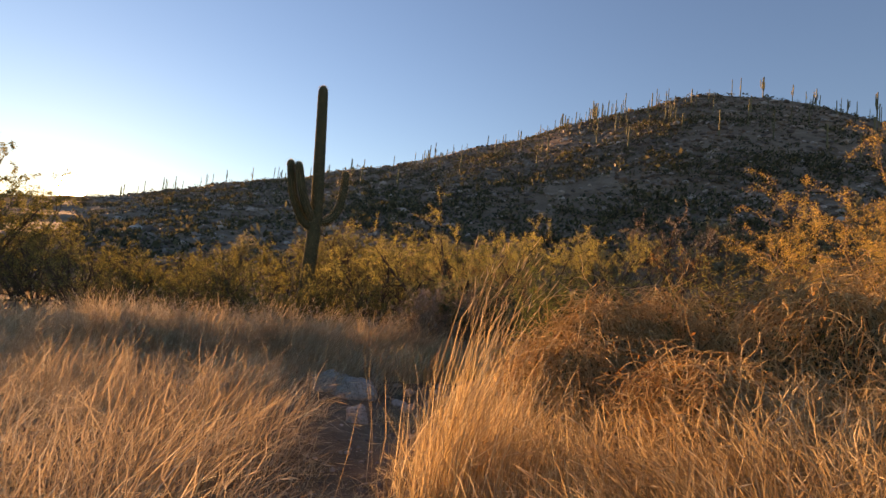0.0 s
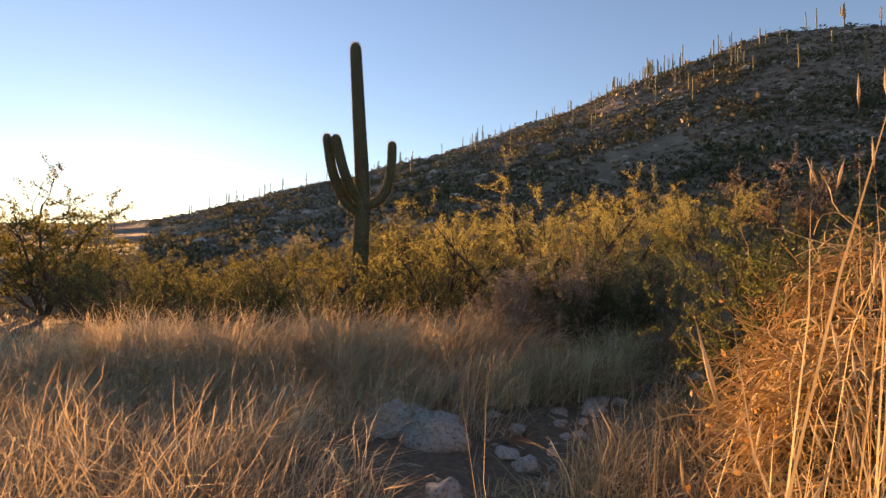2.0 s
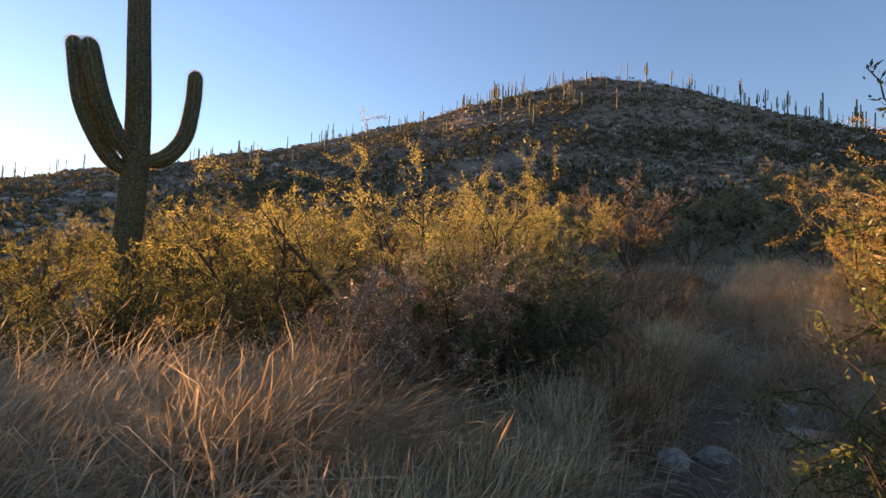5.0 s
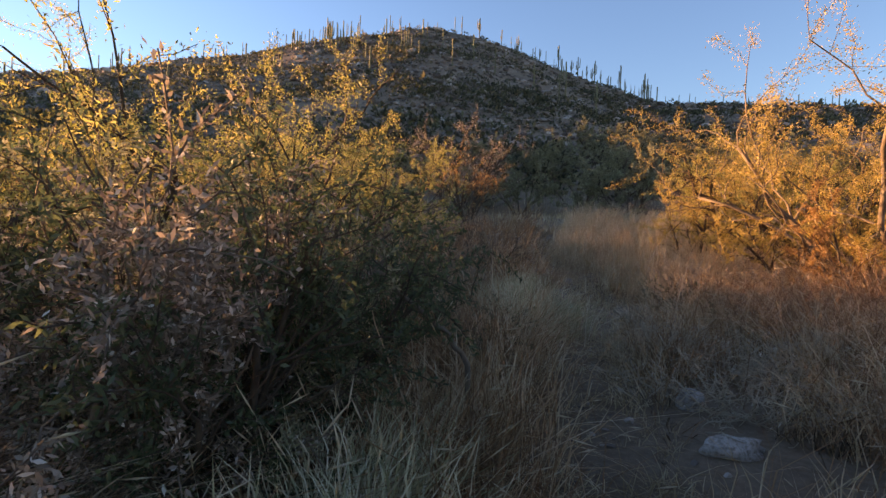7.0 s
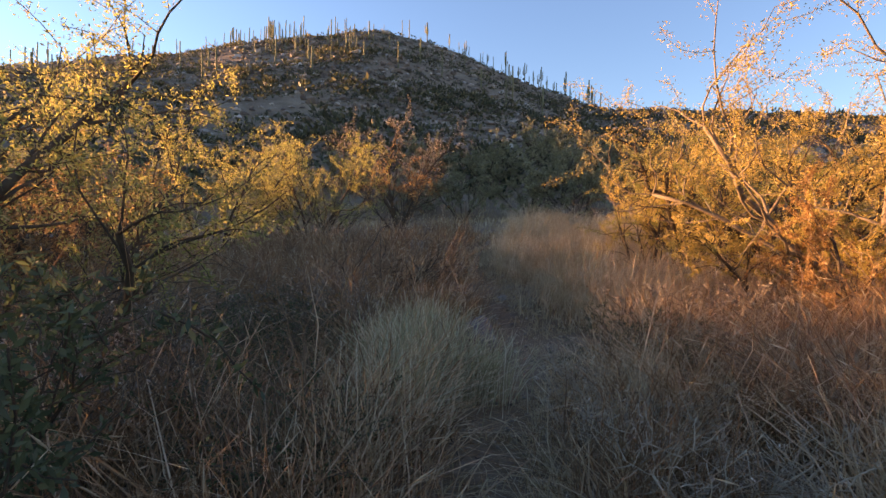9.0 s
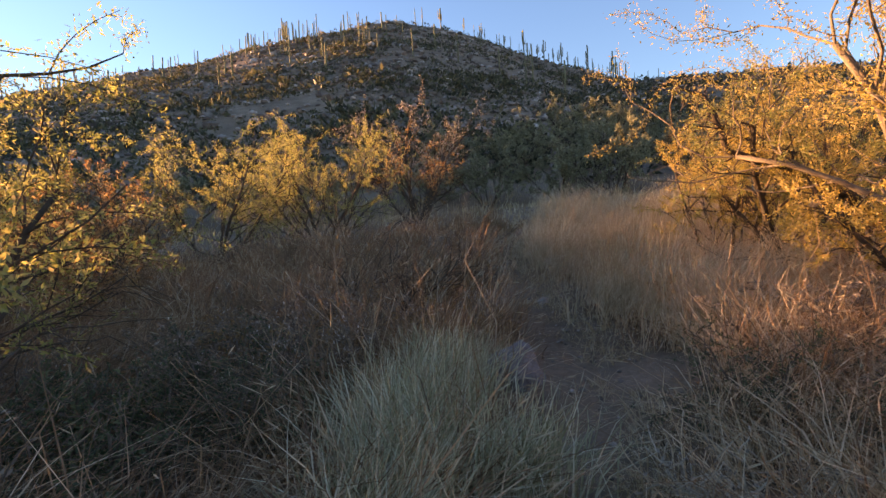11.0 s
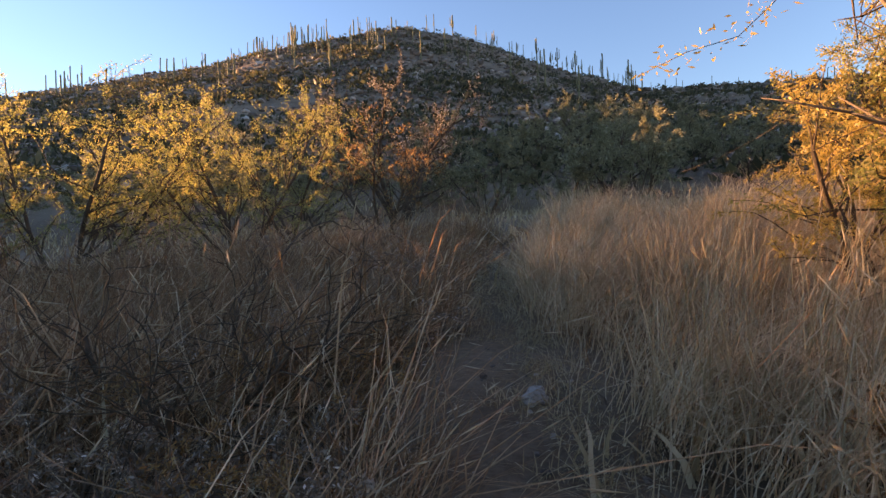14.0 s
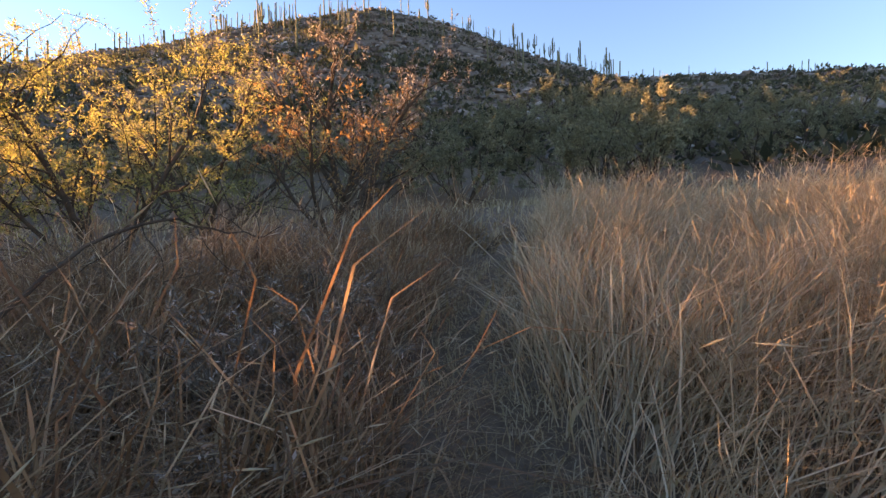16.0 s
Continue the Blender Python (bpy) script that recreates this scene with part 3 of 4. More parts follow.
def grow(seed, height, spread, stems, leaves, leaf_size, lean=(0, 0), twigs=1.0, flat=0.5, leaf_low=0.35, curl=0.35, thick=1.0):
    """Wood and leaves of a many-stemmed desert tree with its foot at the origin."""
    rng = random.Random(seed)
    wood, fine, crown = Build(), Build(), Build()
    tips = []
    for s in range(stems):
        a = 2 * math.pi * (s + rng.uniform(-0.3, 0.3)) / stems
        way = Vector((math.cos(a) * spread + lean[0], math.sin(a) * spread + lean[1], rng.uniform(0.7, 1.1) * height * flat))
        ln = height * rng.uniform(0.55, 0.75)
        r = 0.028 * height * rng.uniform(0.7, 1.0) / math.sqrt(stems) * 1.3 * thick
        pts, rad = limb(rng, (rng.uniform(-.1, .1), rng.uniform(-.1, .1), -0.15), way, ln, r, r * 0.45, 7, curl * 0.6, 0.05)
        wood.tube(pts, rad, 6)
        for i in range(1 if leaf_low < 0.12 else 2, 8):
            for _ in range(2 if i > 3 or leaf_low < 0.12 else 1):
                d = (pts[i] - pts[i - 1]).normalized()
                w2 = (d * 0.7 + rand_way(rng) * 0.9 + Vector((way.x, way.y, 0)).normalized() * 0.25 + Vector((0, 0, 0.25))).normalized()
                l2 = height * rng.uniform(0.22, 0.42) * (1.15 - 0.06 * i)
                p2, r2 = limb(rng, pts[i], w2, l2, rad[i] * 0.55, rad[i] * 0.16, 6, curl, 0.04)
                wood.tube(p2, r2, 4)
                for j in range(2, 7):
                    if rng.random() < 0.8 * twigs:
                        d3 = ((p2[j] - p2[j - 1]).normalized() * 0.6 + rand_way(rng)).normalized()
                        p3, r3 = limb(rng, p2[j], d3, height * rng.uniform(0.08, 0.17), max(0.004, r2[j] * 0.5), 0.0025, 4, curl, -0.02)
                        fine.tube(p3, r3, 3)
                        tips.append(p3)
    tips = [t for t in tips if t[-1].z > height * leaf_low * rng.uniform(0.5, 1.4)] or tips
    for _ in range(leaves):
        t = rng.choice(tips)
        i = rng.randint(1, len(t) - 1)
        q = t[i - 1].lerp(t[i], rng.random()) + rand_way(rng) * (height * 0.02) * rng.random()
        w = (rand_way(rng) + (t[-1] - t[0]).normalized() * 0.6).normalized()
        crown.leaf(q, w, w.cross(rand_way(rng)).normalized(), leaf_size * rng.uniform(0.6, 1.5), leaf_size * rng.uniform(0.28, 0.45))
    return wood, fine, crown


def tree(name, x, y, label, category, leaf_mat, bark=None, turn=0.0, group="", **how):
    how["height"] *= 1.13
    wood, fine, crown = grow(**how)
    root = thing(name, (x, y, land(x, y)), label, category, group)
    root.rotation_euler[2] = turn
    part("trunk", wood, bark or BARK, root, "dark crooked trunk and limbs")
    if fine.f:
        part("brushwood", fine, bark or BARK, root)["kind"] = "stuff"
    if crown.f:
        part("crown", crown, leaf_mat, root, "", False)
    return root


# sunlit trees round the saguaro and the trail
tree("mesquite_tree", 0.6, 14.7, "sunlit yellow-green mesquite tree beside the saguaro", "tree", LEAF_YELLOW, curl=0.26, seed=11, height=4.6, spread=1.9, stems=6, leaves=32000, leaf_size=0.034, lean=(0.1, -0.2), leaf_low=0.25, thick=1.0)
tree("mesquite_tree", 2.2, 15.2, "sprawling yellow mesquite tree with dark low branches", "tree", LEAF_YELLOW, seed=12, height=3.3, spread=1.25, stems=5, leaves=15000, leaf_size=0.034, lean=(0.15, -0.3), flat=0.42, leaf_low=0.36, thick=0.9)
tree("mesquite_tree", -2.0, 15.6, "low yellow-green mesquite bush behind the meadow", "tree", LEAF_YELLOW, seed=13, height=3.4, spread=1.7, stems=6, leaves=14000, leaf_size=0.05, leaf_low=0.08)
for k, (bx, by, bh) in enumerate([(-5.7, 14.4, 2.5), (-4.0, 16.9, 3.2), (-7.4, 15.2, 2.7), (-9.3, 16.2, 3.0), (-11.4, 16.8, 3.1), (-13.4, 17.8, 3.2), (-8.3, 14.6, 2.4), (-10.3, 15.3, 2.6), (-5.6, 23.6, 4.4), (-16.0, 19.3, 3.7), (-10.4, 24.0, 3.6), (-4.6, 13.3, 2.3), (-3.3, 13.5, 2.4), (-1.4, 13.4, 2.1), (-6.6, 13.2, 2.0), (-4.0, 12.7, 1.8), (-18.8, 21.5, 4.0), (-1.9, 17.6, 3.4)]):
    tree("desert_shrub", bx, by, "backlit olive desert shrub at the meadow edge", "shrub", LEAF_OLIVE, seed=50 + k, height=bh, spread=1.4, stems=5, leaves=8000, leaf_size=0.058, leaf_low=0.02, flat=0.7, group="shrubs behind the meadow")
tree("desert_tree", -24.0, 25.0, "rounded tree glowing against the low sun", "tree", LEAF_OLIVE, seed=61, height=7.2, spread=3.0, stems=7, leaves=22000, leaf_size=0.15, leaf_low=0.08)
tree("desert_tree", -30.0, 23.0, "dark rounded tree beside the low sun", "tree", LEAF_OLIVE, seed=62, height=6.6, spread=3.0, stems=7, leaves=18000, leaf_size=0.15, leaf_low=0.08)

# shaded dark shrubs by the bend of the trail
tree("desert_shrub", 0.75, 10.75, "dense dark green shrub in the shade", "shrub", LEAF_GREEN, seed=71, height=1.9, spread=0.9, stems=8, leaves=22000, leaf_size=0.035, leaf_low=0.05, flat=0.8)
tree("desert_shrub", 1.5, 11.7, "dense dark green shrub with grey seed tufts", "shrub", LEAF_GREEN, seed=72, height=1.9, spread=1.1, stems=8, leaves=20000, leaf_size=0.04, leaf_low=0.05, flat=0.8)
tree("dry_shrub", 0.05, 10.75, "grey leafless shrub full of fine twigs", "shrub", LEAF_GREY, DEADWOOD, seed=73, height=1.95, spread=1.1, stems=11, leaves=34000, leaf_size=0.03, leaf_low=0.1, twigs=1.2, flat=0.8)
tree("dry_shrub", 0.5, 11.9, "grey-green brittle shrub with dried flower tufts", "shrub", LEAF_SAGE, DEADWOOD, seed=74, height=2.3, spread=1.6, stems=11, leaves=40000, leaf_size=0.03, leaf_low=0.1, twigs=1.2, flat=0.8)
for k, (bx, by, bh, mat, what) in enumerate([(2.6, 13.3, 1.4, LEAF_GREY, "low grey dried shrub"), (3.6, 14.5, 1.3, LEAF_GREEN, "low dark green shrub"), (3.2, 12.4, 1.05, LEAF_GREEN, "small dark green shrub"), (4.4, 15.6, 1.25, LEAF_GREY, "low brown dried shrub"),
                                             (2.2, 16.4, 1.6, LEAF_GREY, "grey dried shrub"), (5.2, 16.9, 1.3, LEAF_GREY, "low brown dried shrub"), (7.2, 12.4, 1.0, LEAF_GREEN, "low dark green shrub")]):
    tree("low_shrub", bx, by, what + " in the shade among weeds", "shrub", mat, DEADWOOD, seed=80 + k, height=bh, spread=0.9, stems=8, leaves=5000, leaf_size=0.028, leaf_low=0.05, twigs=1.2, flat=0.7, group="low shrubs by the trail")
weedy = [tree("low_shrub", 5.0, 18.0, "low brown drying shrub among tall weeds", "shrub", m, DEADWOOD, seed=160 + k, height=1.1, spread=0.9, stems=6, leaves=3600, leaf_size=0.032, leaf_low=0.05, twigs=0.5, flat=0.7, group="low shrubs among weeds") for k, m in enumerate((LEAF_GREY, LEAF_RUST, LEAF_GREY))]
rng = random.Random(17)
for k, (bx, by) in enumerate([(5.2, 15.4), (6.3, 16.3), (7.4, 18.6), (6.0, 18.2), (8.2, 20.6), (4.2, 17.2), (9.6, 21.4), (7.0, 21.0), (5.0, 20.2), (10.8, 22.6), (3.6, 19.4), (8.9, 23.2), (8.6, 12.9), (9.4, 14.2), (7.4, 11.2), (9.0, 12.2), (6.6, 15.6), (7.1, 16.4), (6.2, 16.7), (7.7, 17.3), (8.3, 18.3), (9.3, 19.4), (5.6, 15.9), (8.8, 20.0), (10.2, 20.8), (7.2, 17.9), (14.4, 19.4), (16.8, 22.0), (13.4, 22.8), (2.6, 17.8)]):
    sc = rng.uniform(0.75, 1.2)
    m = pose(bx, by, land(bx, by), 0, 0, rng.uniform(0, 360)) @ Matrix.Diagonal((sc, sc, sc * rng.uniform(0.8, 1.1), 1))
    if k < 3:
        weedy[k].matrix_basis = m
    else:
        copy_thing(weedy[k % 3], m)
for k, (bx, by, bh, mat) in enumerate([(4.2, 15.9, 1.15, LEAF_GREEN), (3.4, 15.2, 1.2, LEAF_GREEN), (4.9, 16.4, 1.1, LEAF_RUST), (4.6, 15.2, 0.85, LEAF_GREEN), (2.7, 14.4, 1.2, LEAF_GREEN)]):
    tree("low_shrub", bx, by, "dense rust-brown leafy shrub in the shade" if mat is LEAF_RUST else "dense dark green leafy shrub in the shade", "shrub", mat, DEADWOOD, seed=180 + k, height=bh, spread=1.1, stems=9, leaves=9000, leaf_size=0.04, leaf_low=0.04, twigs=1.2, flat=0.6, group="low shrubs by the trail")
tree("dead_bush", 6.9, 17.5, "dark leafless dead bush above the brown weeds", "bush", LEAF_GREY, BARK, seed=91, height=1.9, spread=1.5, stems=5, leaves=0, leaf_size=0.03, twigs=1.2, flat=0.6)

for bx, by, bh, sd in [(4.5, 10.3, 1.0, 93), (5.25, 10.85, 1.0, 94), (5.7, 11.7, 0.9, 95)]:
    tree("dead_brush", bx, by, "tangle of pale bare dead stems beside the trail", "brush", LEAF_GREY, PALEWOOD, seed=sd, height=bh, spread=1.3, stems=12, leaves=900, leaf_size=0.03, twigs=0.7, flat=0.5, leaf_low=0.05, curl=0.3, group="dead brush")

# green bush on the bank
tree("desert_shrub", 1.95, 7.0, "dense green shrub topped with dried flower heads", "shrub", LEAF_FRESH, seed=75, height=2.05, spread=0.8, stems=11, leaves=42000, leaf_size=0.027, leaf_low=0.05, flat=0.9, twigs=1.2)
tree("desert_shrub", 4.6, 7.9, "tall green shrub on the sunlit bank", "shrub", LEAF_OLIVE, seed=76, height=2.6, spread=1.0, stems=7, leaves=9000, leaf_size=0.045, leaf_low=0.1, flat=0.9)

# yellow trees beyond the weeds
for k, (bx, by, bh, n) in enumerate([(8.4, 25.3, 4.5, 9000), (5.4, 25.0, 4.2, 8000), (10.2, 28.2, 4.6, 6000)]):
    tree("mesquite_tree", bx, by, "yellow mesquite tree with dark forked trunk", "tree", LEAF_YELLOW, seed=100 + k, height=bh, spread=1.6, stems=4, leaves=n * 2, leaf_size=0.048, leaf_low=0.11, thick=0.6, group="yellow trees beyond the weeds")
# the three at y 18.9 to 20.4 are added to shade the trailside weeds
for k, (bx, by, bh) in enumerate([(2.6, 23.6, 3.0), (0.4, 22.4, 2.6), (0.9, 19.4, 2.9), (-0.7, 18.9, 2.9), (2.4, 20.4, 2.7), (3.2, 26.6, 2.2), (-1.6, 21.2, 2.6)]):
    tree("rusty_shrub", bx, by, "sunlit rust-brown drying shrub in a row thickened for shade", "shrub", LEAF_RUST, seed=110 + k, height=bh, spread=1.2, stems=6, leaves=8000, leaf_size=0.06, leaf_low=0.05, group="rusty shrubs")
tree("grey_tree", 14.2, 29.0, "thin grey-brown half-bare tree in shade", "tree", LEAF_GREY, seed=115, height=5.4, spread=1.4, stems=5, leaves=3500, leaf_size=0.09)
tree("grey_tree", 12.2, 26.0, "small half-bare brown tree", "tree", LEAF_RUST, seed=116, height=3.6, spread=1.3, stems=5, leaves=2500, leaf_size=0.08)

# the big tree and lit thicket on the bank beyond the bend
tree("mesquite_tree", 10.85, 11.2, "tall golden mesquite tree with bare upper branches", "tree", LEAF_GOLD, DEADWOOD, seed=121, height=6.2, spread=2.6, stems=8, leaves=52000, leaf_size=0.038, lean=(0.35, -0.25), twigs=1.25, flat=0.66, leaf_low=0.25, curl=0.55, thick=0.75)
for k, (bx, by, bh, mat) in enumerate([(11.8, 14.3, 3.4, LEAF_YELLOW), (12.2, 15.3, 2.7, LEAF_GOLD), (14.2, 15.9, 3.0, LEAF_GOLD), (11.9, 12.6, 3.6, LEAF_GOLD), (13.4, 13.4, 4.2, LEAF_GOLD), (15.3, 15.2, 4.0, LEAF_OLIVE), (10.6, 12.2, 2.5, LEAF_GOLD), (11.3, 13.0, 2.8, LEAF_GOLD), (9.7, 11.2, 2.3, LEAF_RUST)]):
    tree("mesquite_tree", bx, by, "golden sunlit mesquite thicket with drooping twigs", "tree", mat, seed=130 + k, height=bh, spread=1.5, stems=5, leaves=20000, leaf_size=0.036, leaf_low=0.2, lean=(0.5, -0.3), group="golden thicket")

# olive trees added between the meadow and the low ridge, to shade the weeds
olive = [tree("desert_tree", -2.6, 24.6, "backlit olive desert tree added to shade the weeds", "tree", LEAF_OLIVE, seed=150 + k, height=3.8, spread=1.9, stems=6, leaves=9500, leaf_size=0.095, leaf_low=0.04, group="olive trees beyond the meadow") for k in range(2)]
olive[1].location = (1.2, 26.6, land(1.2, 26.6))
for k, (bx, by, sc) in enumerate([(-5.6, 28.0, 1.0), (-5.4, 24.9, 0.9), (-8.3, 26.2, 0.9), (-0.6, 27.4, 0.9)]):
    copy_thing(olive[k % 2], pose(bx, by, land(bx, by), 0, 0, 57 * k) @ Matrix.Diagonal((sc, sc, sc, 1)))

# dark trees at the foot of the hill
dark = [tree("desert_tree", 28.0, 31.0, "dark green desert tree shaded at the hill foot", "tree", LEAF_SAGE, seed=140 + k, height=4.5, spread=2.0, stems=5, leaves=8000, leaf_size=0.15, leaf_low=0.13, twigs=0.7, thick=0.8, group="trees at the hill foot") for k in range(3)]
spots = [(24.0, 30.5, 0.9), (31.5, 33.5, 1.05), (20.5, 32.5, 1.0), (18.0, 35.0, 1.05), (34.5, 30.5, 1.0), (26.0, 36.0, 1.15), (30.0, 38.0, 1.2), (22.0, 39.0, 1.1), (16.5, 39.5, 1.0), (36.5, 36.0, 1.25), (40.0, 33.5, 1.2),
         (42.5, 38.5, 1.3), (13.0, 37.0, 0.95), (9.5, 35.0, 0.9), (5.5, 37.0, 0.9), (45.5, 32.0, 1.1), (39.0, 27.0, 1.0), (43.5, 24.0, 1.1), (33.0, 26.5, 0.8), (47.0, 27.5, 1.1), (1.0, 36.5, 0.9), (-4.0, 36.0, 0.8), (-9.0, 38.0, 0.9), (-15.0, 36.0, 0.9), (49.0, 20.0, 1.1)]
rng = random.Random(5)
for k, (bx, by, sc) in enumerate(spots):
    sc *= 0.8 if bx > 12 else 1.0
    m = pose(bx, by, land(bx, by) - 0.1, 0, 0, rng.uniform(0, 360)) @ Matrix.Diagonal((sc, sc, sc * rng.uniform(0.8, 1.05), 1))
    copy_thing(dark[k % 3], m)
for k, (bx, by) in enumerate([(28.0, 31.0), (25.5, 27.8), (36.0, 40.5)]):
    dark[k].location = (bx, by, land(bx, by) - 0.1)


def vine_mound(x, y, r, h, seed, n, label):
    """A dark shrub drowned in dry curling vines that hang in ropes and loops."""
    rng = random.Random(seed)
    root = thing("vine_covered_shrub", (x, y, land(x, y)), label, "shrub", "vine-covered shrubs")
    core, inner, vines, leafs = Build(), Build(), Build(), Build()
    lump = lambda a, e: 1 + 0.32 * noise.noise((math.cos(a) * 1.7 + seed, math.sin(a) * 1.7, e * 2))
    for _ in range(46):
        a, e = rng.uniform(0, 6.28), rng.uniform(0.5, 1.5)
        pts, rad = limb(rng, (rng.gauss(0, 0.15), rng.gauss(0, 0.15), -0.05), (math.cos(a) * math.cos(e), math.sin(a) * math.cos(e), math.sin(e)), h * 0.9, 0.014, 0.003, 6, 0.25, 0.0)
        core.tube(pts, rad, 4)
    # dark leaves fill the mound, their colour standing in for shaded hollows
    for _ in range(n * 2):
        a, e = rng.uniform(0, 6.28), math.asin(rng.uniform(0.0, 1.0))
        k = rng.uniform(0.45, 0.92) * lump(a, e)
        w = rand_way(rng)
        inner.leaf((math.cos(a) * math.cos(e) * r * k, math.sin(a) * math.cos(e) * r * k, math.sin(e) * h * k), w, w.cross(rand_way(rng)).normalized(), rng.uniform(0.03, 0.07), 0.03)
    for _ in range(n):
        a, e = rng.uniform(0, 6.28), math.asin(rng.uniform(0.15, 1.0) ** 0.7)
        k = rng.uniform(0.86, 1.1) * lump(a, e)
        p = Vector((math.cos(a) * math.cos(e) * r * k, math.sin(a) * math.cos(e) * r * k, math.sin(e) * h * k))
        d = (Vector((math.cos(a), math.sin(a), 0)) * 0.6 + Vector((-math.sin(a), math.cos(a), 0)) * rng.choice((-1, 1)) * 0.6 + rand_way(rng) * 0.8).normalized()
        pts, step, drop = [p.copy()], rng.uniform(0.05, 0.11), rng.uniform(0.15, 0.6)
        for _i in range(5):
            d = (d + rand_way(rng) * 0.45 + Vector((0, 0, -drop))).normalized()
            p = p + d * step
            pts.append(p.copy())
        if rng.random() < 0.12:     # a loose end curling up
            for _i in range(3):
                d = (d + rand_way(rng) * 0.5 + Vector((math.cos(a) * 0.5, math.sin(a) * 0.5, 0.9))).normalized()
                p = p + d * 0.09
                pts.append(p.copy())
        vines.tube(pts, [0.0052 - 0.0028 * i / len(pts) for i in range(len(pts))], 3, False)
        for _i in range(rng.choice((0, 1, 1))):
            w = rand_way(rng)
            leafs.leaf(rng.choice(pts), w, w.cross(rand_way(rng)).normalized(), rng.uniform(0.025, 0.06), 0.028)
    part("shrub_core", core, BARK, root)
    part("inner_foliage", inner, LEAF_GREEN, root, "dark leaves painting the shaded hollows under the vines", False)
    part("dry_vines", vines, VINE, root, "curling golden dry vines")
    part("dead_leaves", leafs, LEAF_RUST, root, "", False)


for vx, vy, vr, vh, vs, vn, vl in [(1.95, 6.1, 0.75, 1.35, 201, 1700, "shrub buried in golden curling dry vines"), (3.2, 6.9, 0.9, 1.55, 202, 1700, "dark shrub capped with dry vines"), (2.15, 3.9, 0.6, 0.7, 203, 1300, "low mound of tangled golden vines"),
                                   (3.9, 4.7, 0.9, 1.45, 204, 1900, "tall heap of pale curling vines"), (3.3, 3.3, 0.55, 0.6, 205, 1100, "low mound of golden vines"), (5.9, 6.6, 1.0, 2.0, 206, 1700, "tall vine-draped shrub in sunlight"), (1.35, 5.2, 0.6, 0.95, 207, 1300, "dark low shrub hung with rusty vines")]:
    vine_mound(vx, vy, vr, vh, vs, vn, vl)


def fallen_limb(name, pts, r0, r1, twigs, seed, label, wood=DEADWOOD):
    rng = random.Random(seed)
    b = Build()
    pts = [Vector(p) for p in pts]
    dense = []
    for i in range(len(pts) - 1):
        for u in (0, 0.33, 0.67):
            dense.append(pts[i].lerp(pts[i + 1], u) + rand_way(rng) * 0.025)
    dense.append(pts[-1])
    n = len(dense)
    b.tube(dense, [r0 + (r1 - r0) * i / (n - 1) for i in range(n)], 7)
    for _ in range(twigs):
        i = rng.randint(n // 3, n - 1)
        p, r = limb(rng, dense[i], rand_way(rng) + Vector((0, 0, 0.1)), rng.uniform(0.3, 0.9), max(0.006, r1 * 0.8), 0.003, 6, 0.45, -0.05)
        b.tube(p, r, 4)
        for j in (3, 5):
            q, s = limb(rng, p[j], rand_way(rng), rng.uniform(0.15, 0.4), 0.004, 0.002, 4, 0.45, -0.03)
            b.tube(q, s, 3)
    ob = new(name, b.mesh(name, wood))
    return tagged(ob, label, "branch")


fallen_limb("dead_limb", [(12.7, 13.0, 0.8), (11.9, 13.55, 1.7), (11.18, 14.01, 2.15), (10.8, 14.27, 2.28), (10.43, 14.46, 2.4), (10.4, 14.55, 2.81), (10.26, 14.65, 3.18), (9.96, 14.9, 3.3)], 0.085, 0.018, 30, 301, "bare dark dead limb reaching out of the golden thicket", BARK)
fallen_limb("bent_stick", [(7.2, 19.6, 0.5), (7.84, 20.08, 1.2), (8.06, 20.22, 1.42), (8.35, 20.44, 1.69), (8.81, 20.74, 1.86), (9.16, 20.9, 1.8), (9.6, 21.1, 1.7)], 0.02, 0.006, 7, 302, "long dark bent dead stick arching over weeds", BARK)
fallen_limb("fallen_branch", [(2.3, 10.8, -0.1), (2.22, 10.82, 0.45), (2.1, 10.88, 0.64), (1.9, 11.08, 0.86), (1.77, 11.2, 0.99), (1.76, 11.25, 1.06), (1.86, 11.24, 1.15)], 0.02, 0.012, 2, 303, "curved grey bare stick beside the trail")


# ---- saguaros ----
def rib_tube(pts, radii, ribs=14, depth=0.10):
    b = Build()
    sides = ribs * 2
    n = len(pts)
    side = Vector((1, 0, 0))
    for i, p in enumerate(pts):
        d = (pts[min(i + 1, n - 1)] - pts[max(i - 1, 0)]).normalized()
        side = (side - d * side.dot(d)).normalized()
        up = d.cross(side)
        for k in range(sides):
            a = 2 * math.pi * k / sides
            rr = radii[i] * (1 + (depth if k % 2 == 0 else -depth))
            b.v.append(p + (side * math.cos(a) + up * math.sin(a)) * rr)
    for i in range(n - 1):
        for k in range(sides):
            q, s = i * sides + k, i * sides + (k + 1) % sides
            b.f.append((q, s, s + sides, q + sides))
    b.f.append(tuple((n - 1) * sides + k for k in range(sides)))
    return b


def smooth_line(pts, steps):
    pts = [Vector(p) for p in pts]
    q = [pts[0] * 2 - pts[1]] + pts + [pts[-1] * 2 - pts[-2]]
    out = []
    for i in range(1, len(q) - 2):
        for s in range(steps):
            u = s / steps
            a, b, c, d = q[i - 1], q[i], q[i + 1], q[i + 2]
            out.append(0.5 * ((2 * b) + (c - a) * u + (2 * a - 5 * b + 4 * c - d) * u * u + (3 * b - a - 3 * c + d) * u ** 3))
    out.append(pts[-1])
    return out


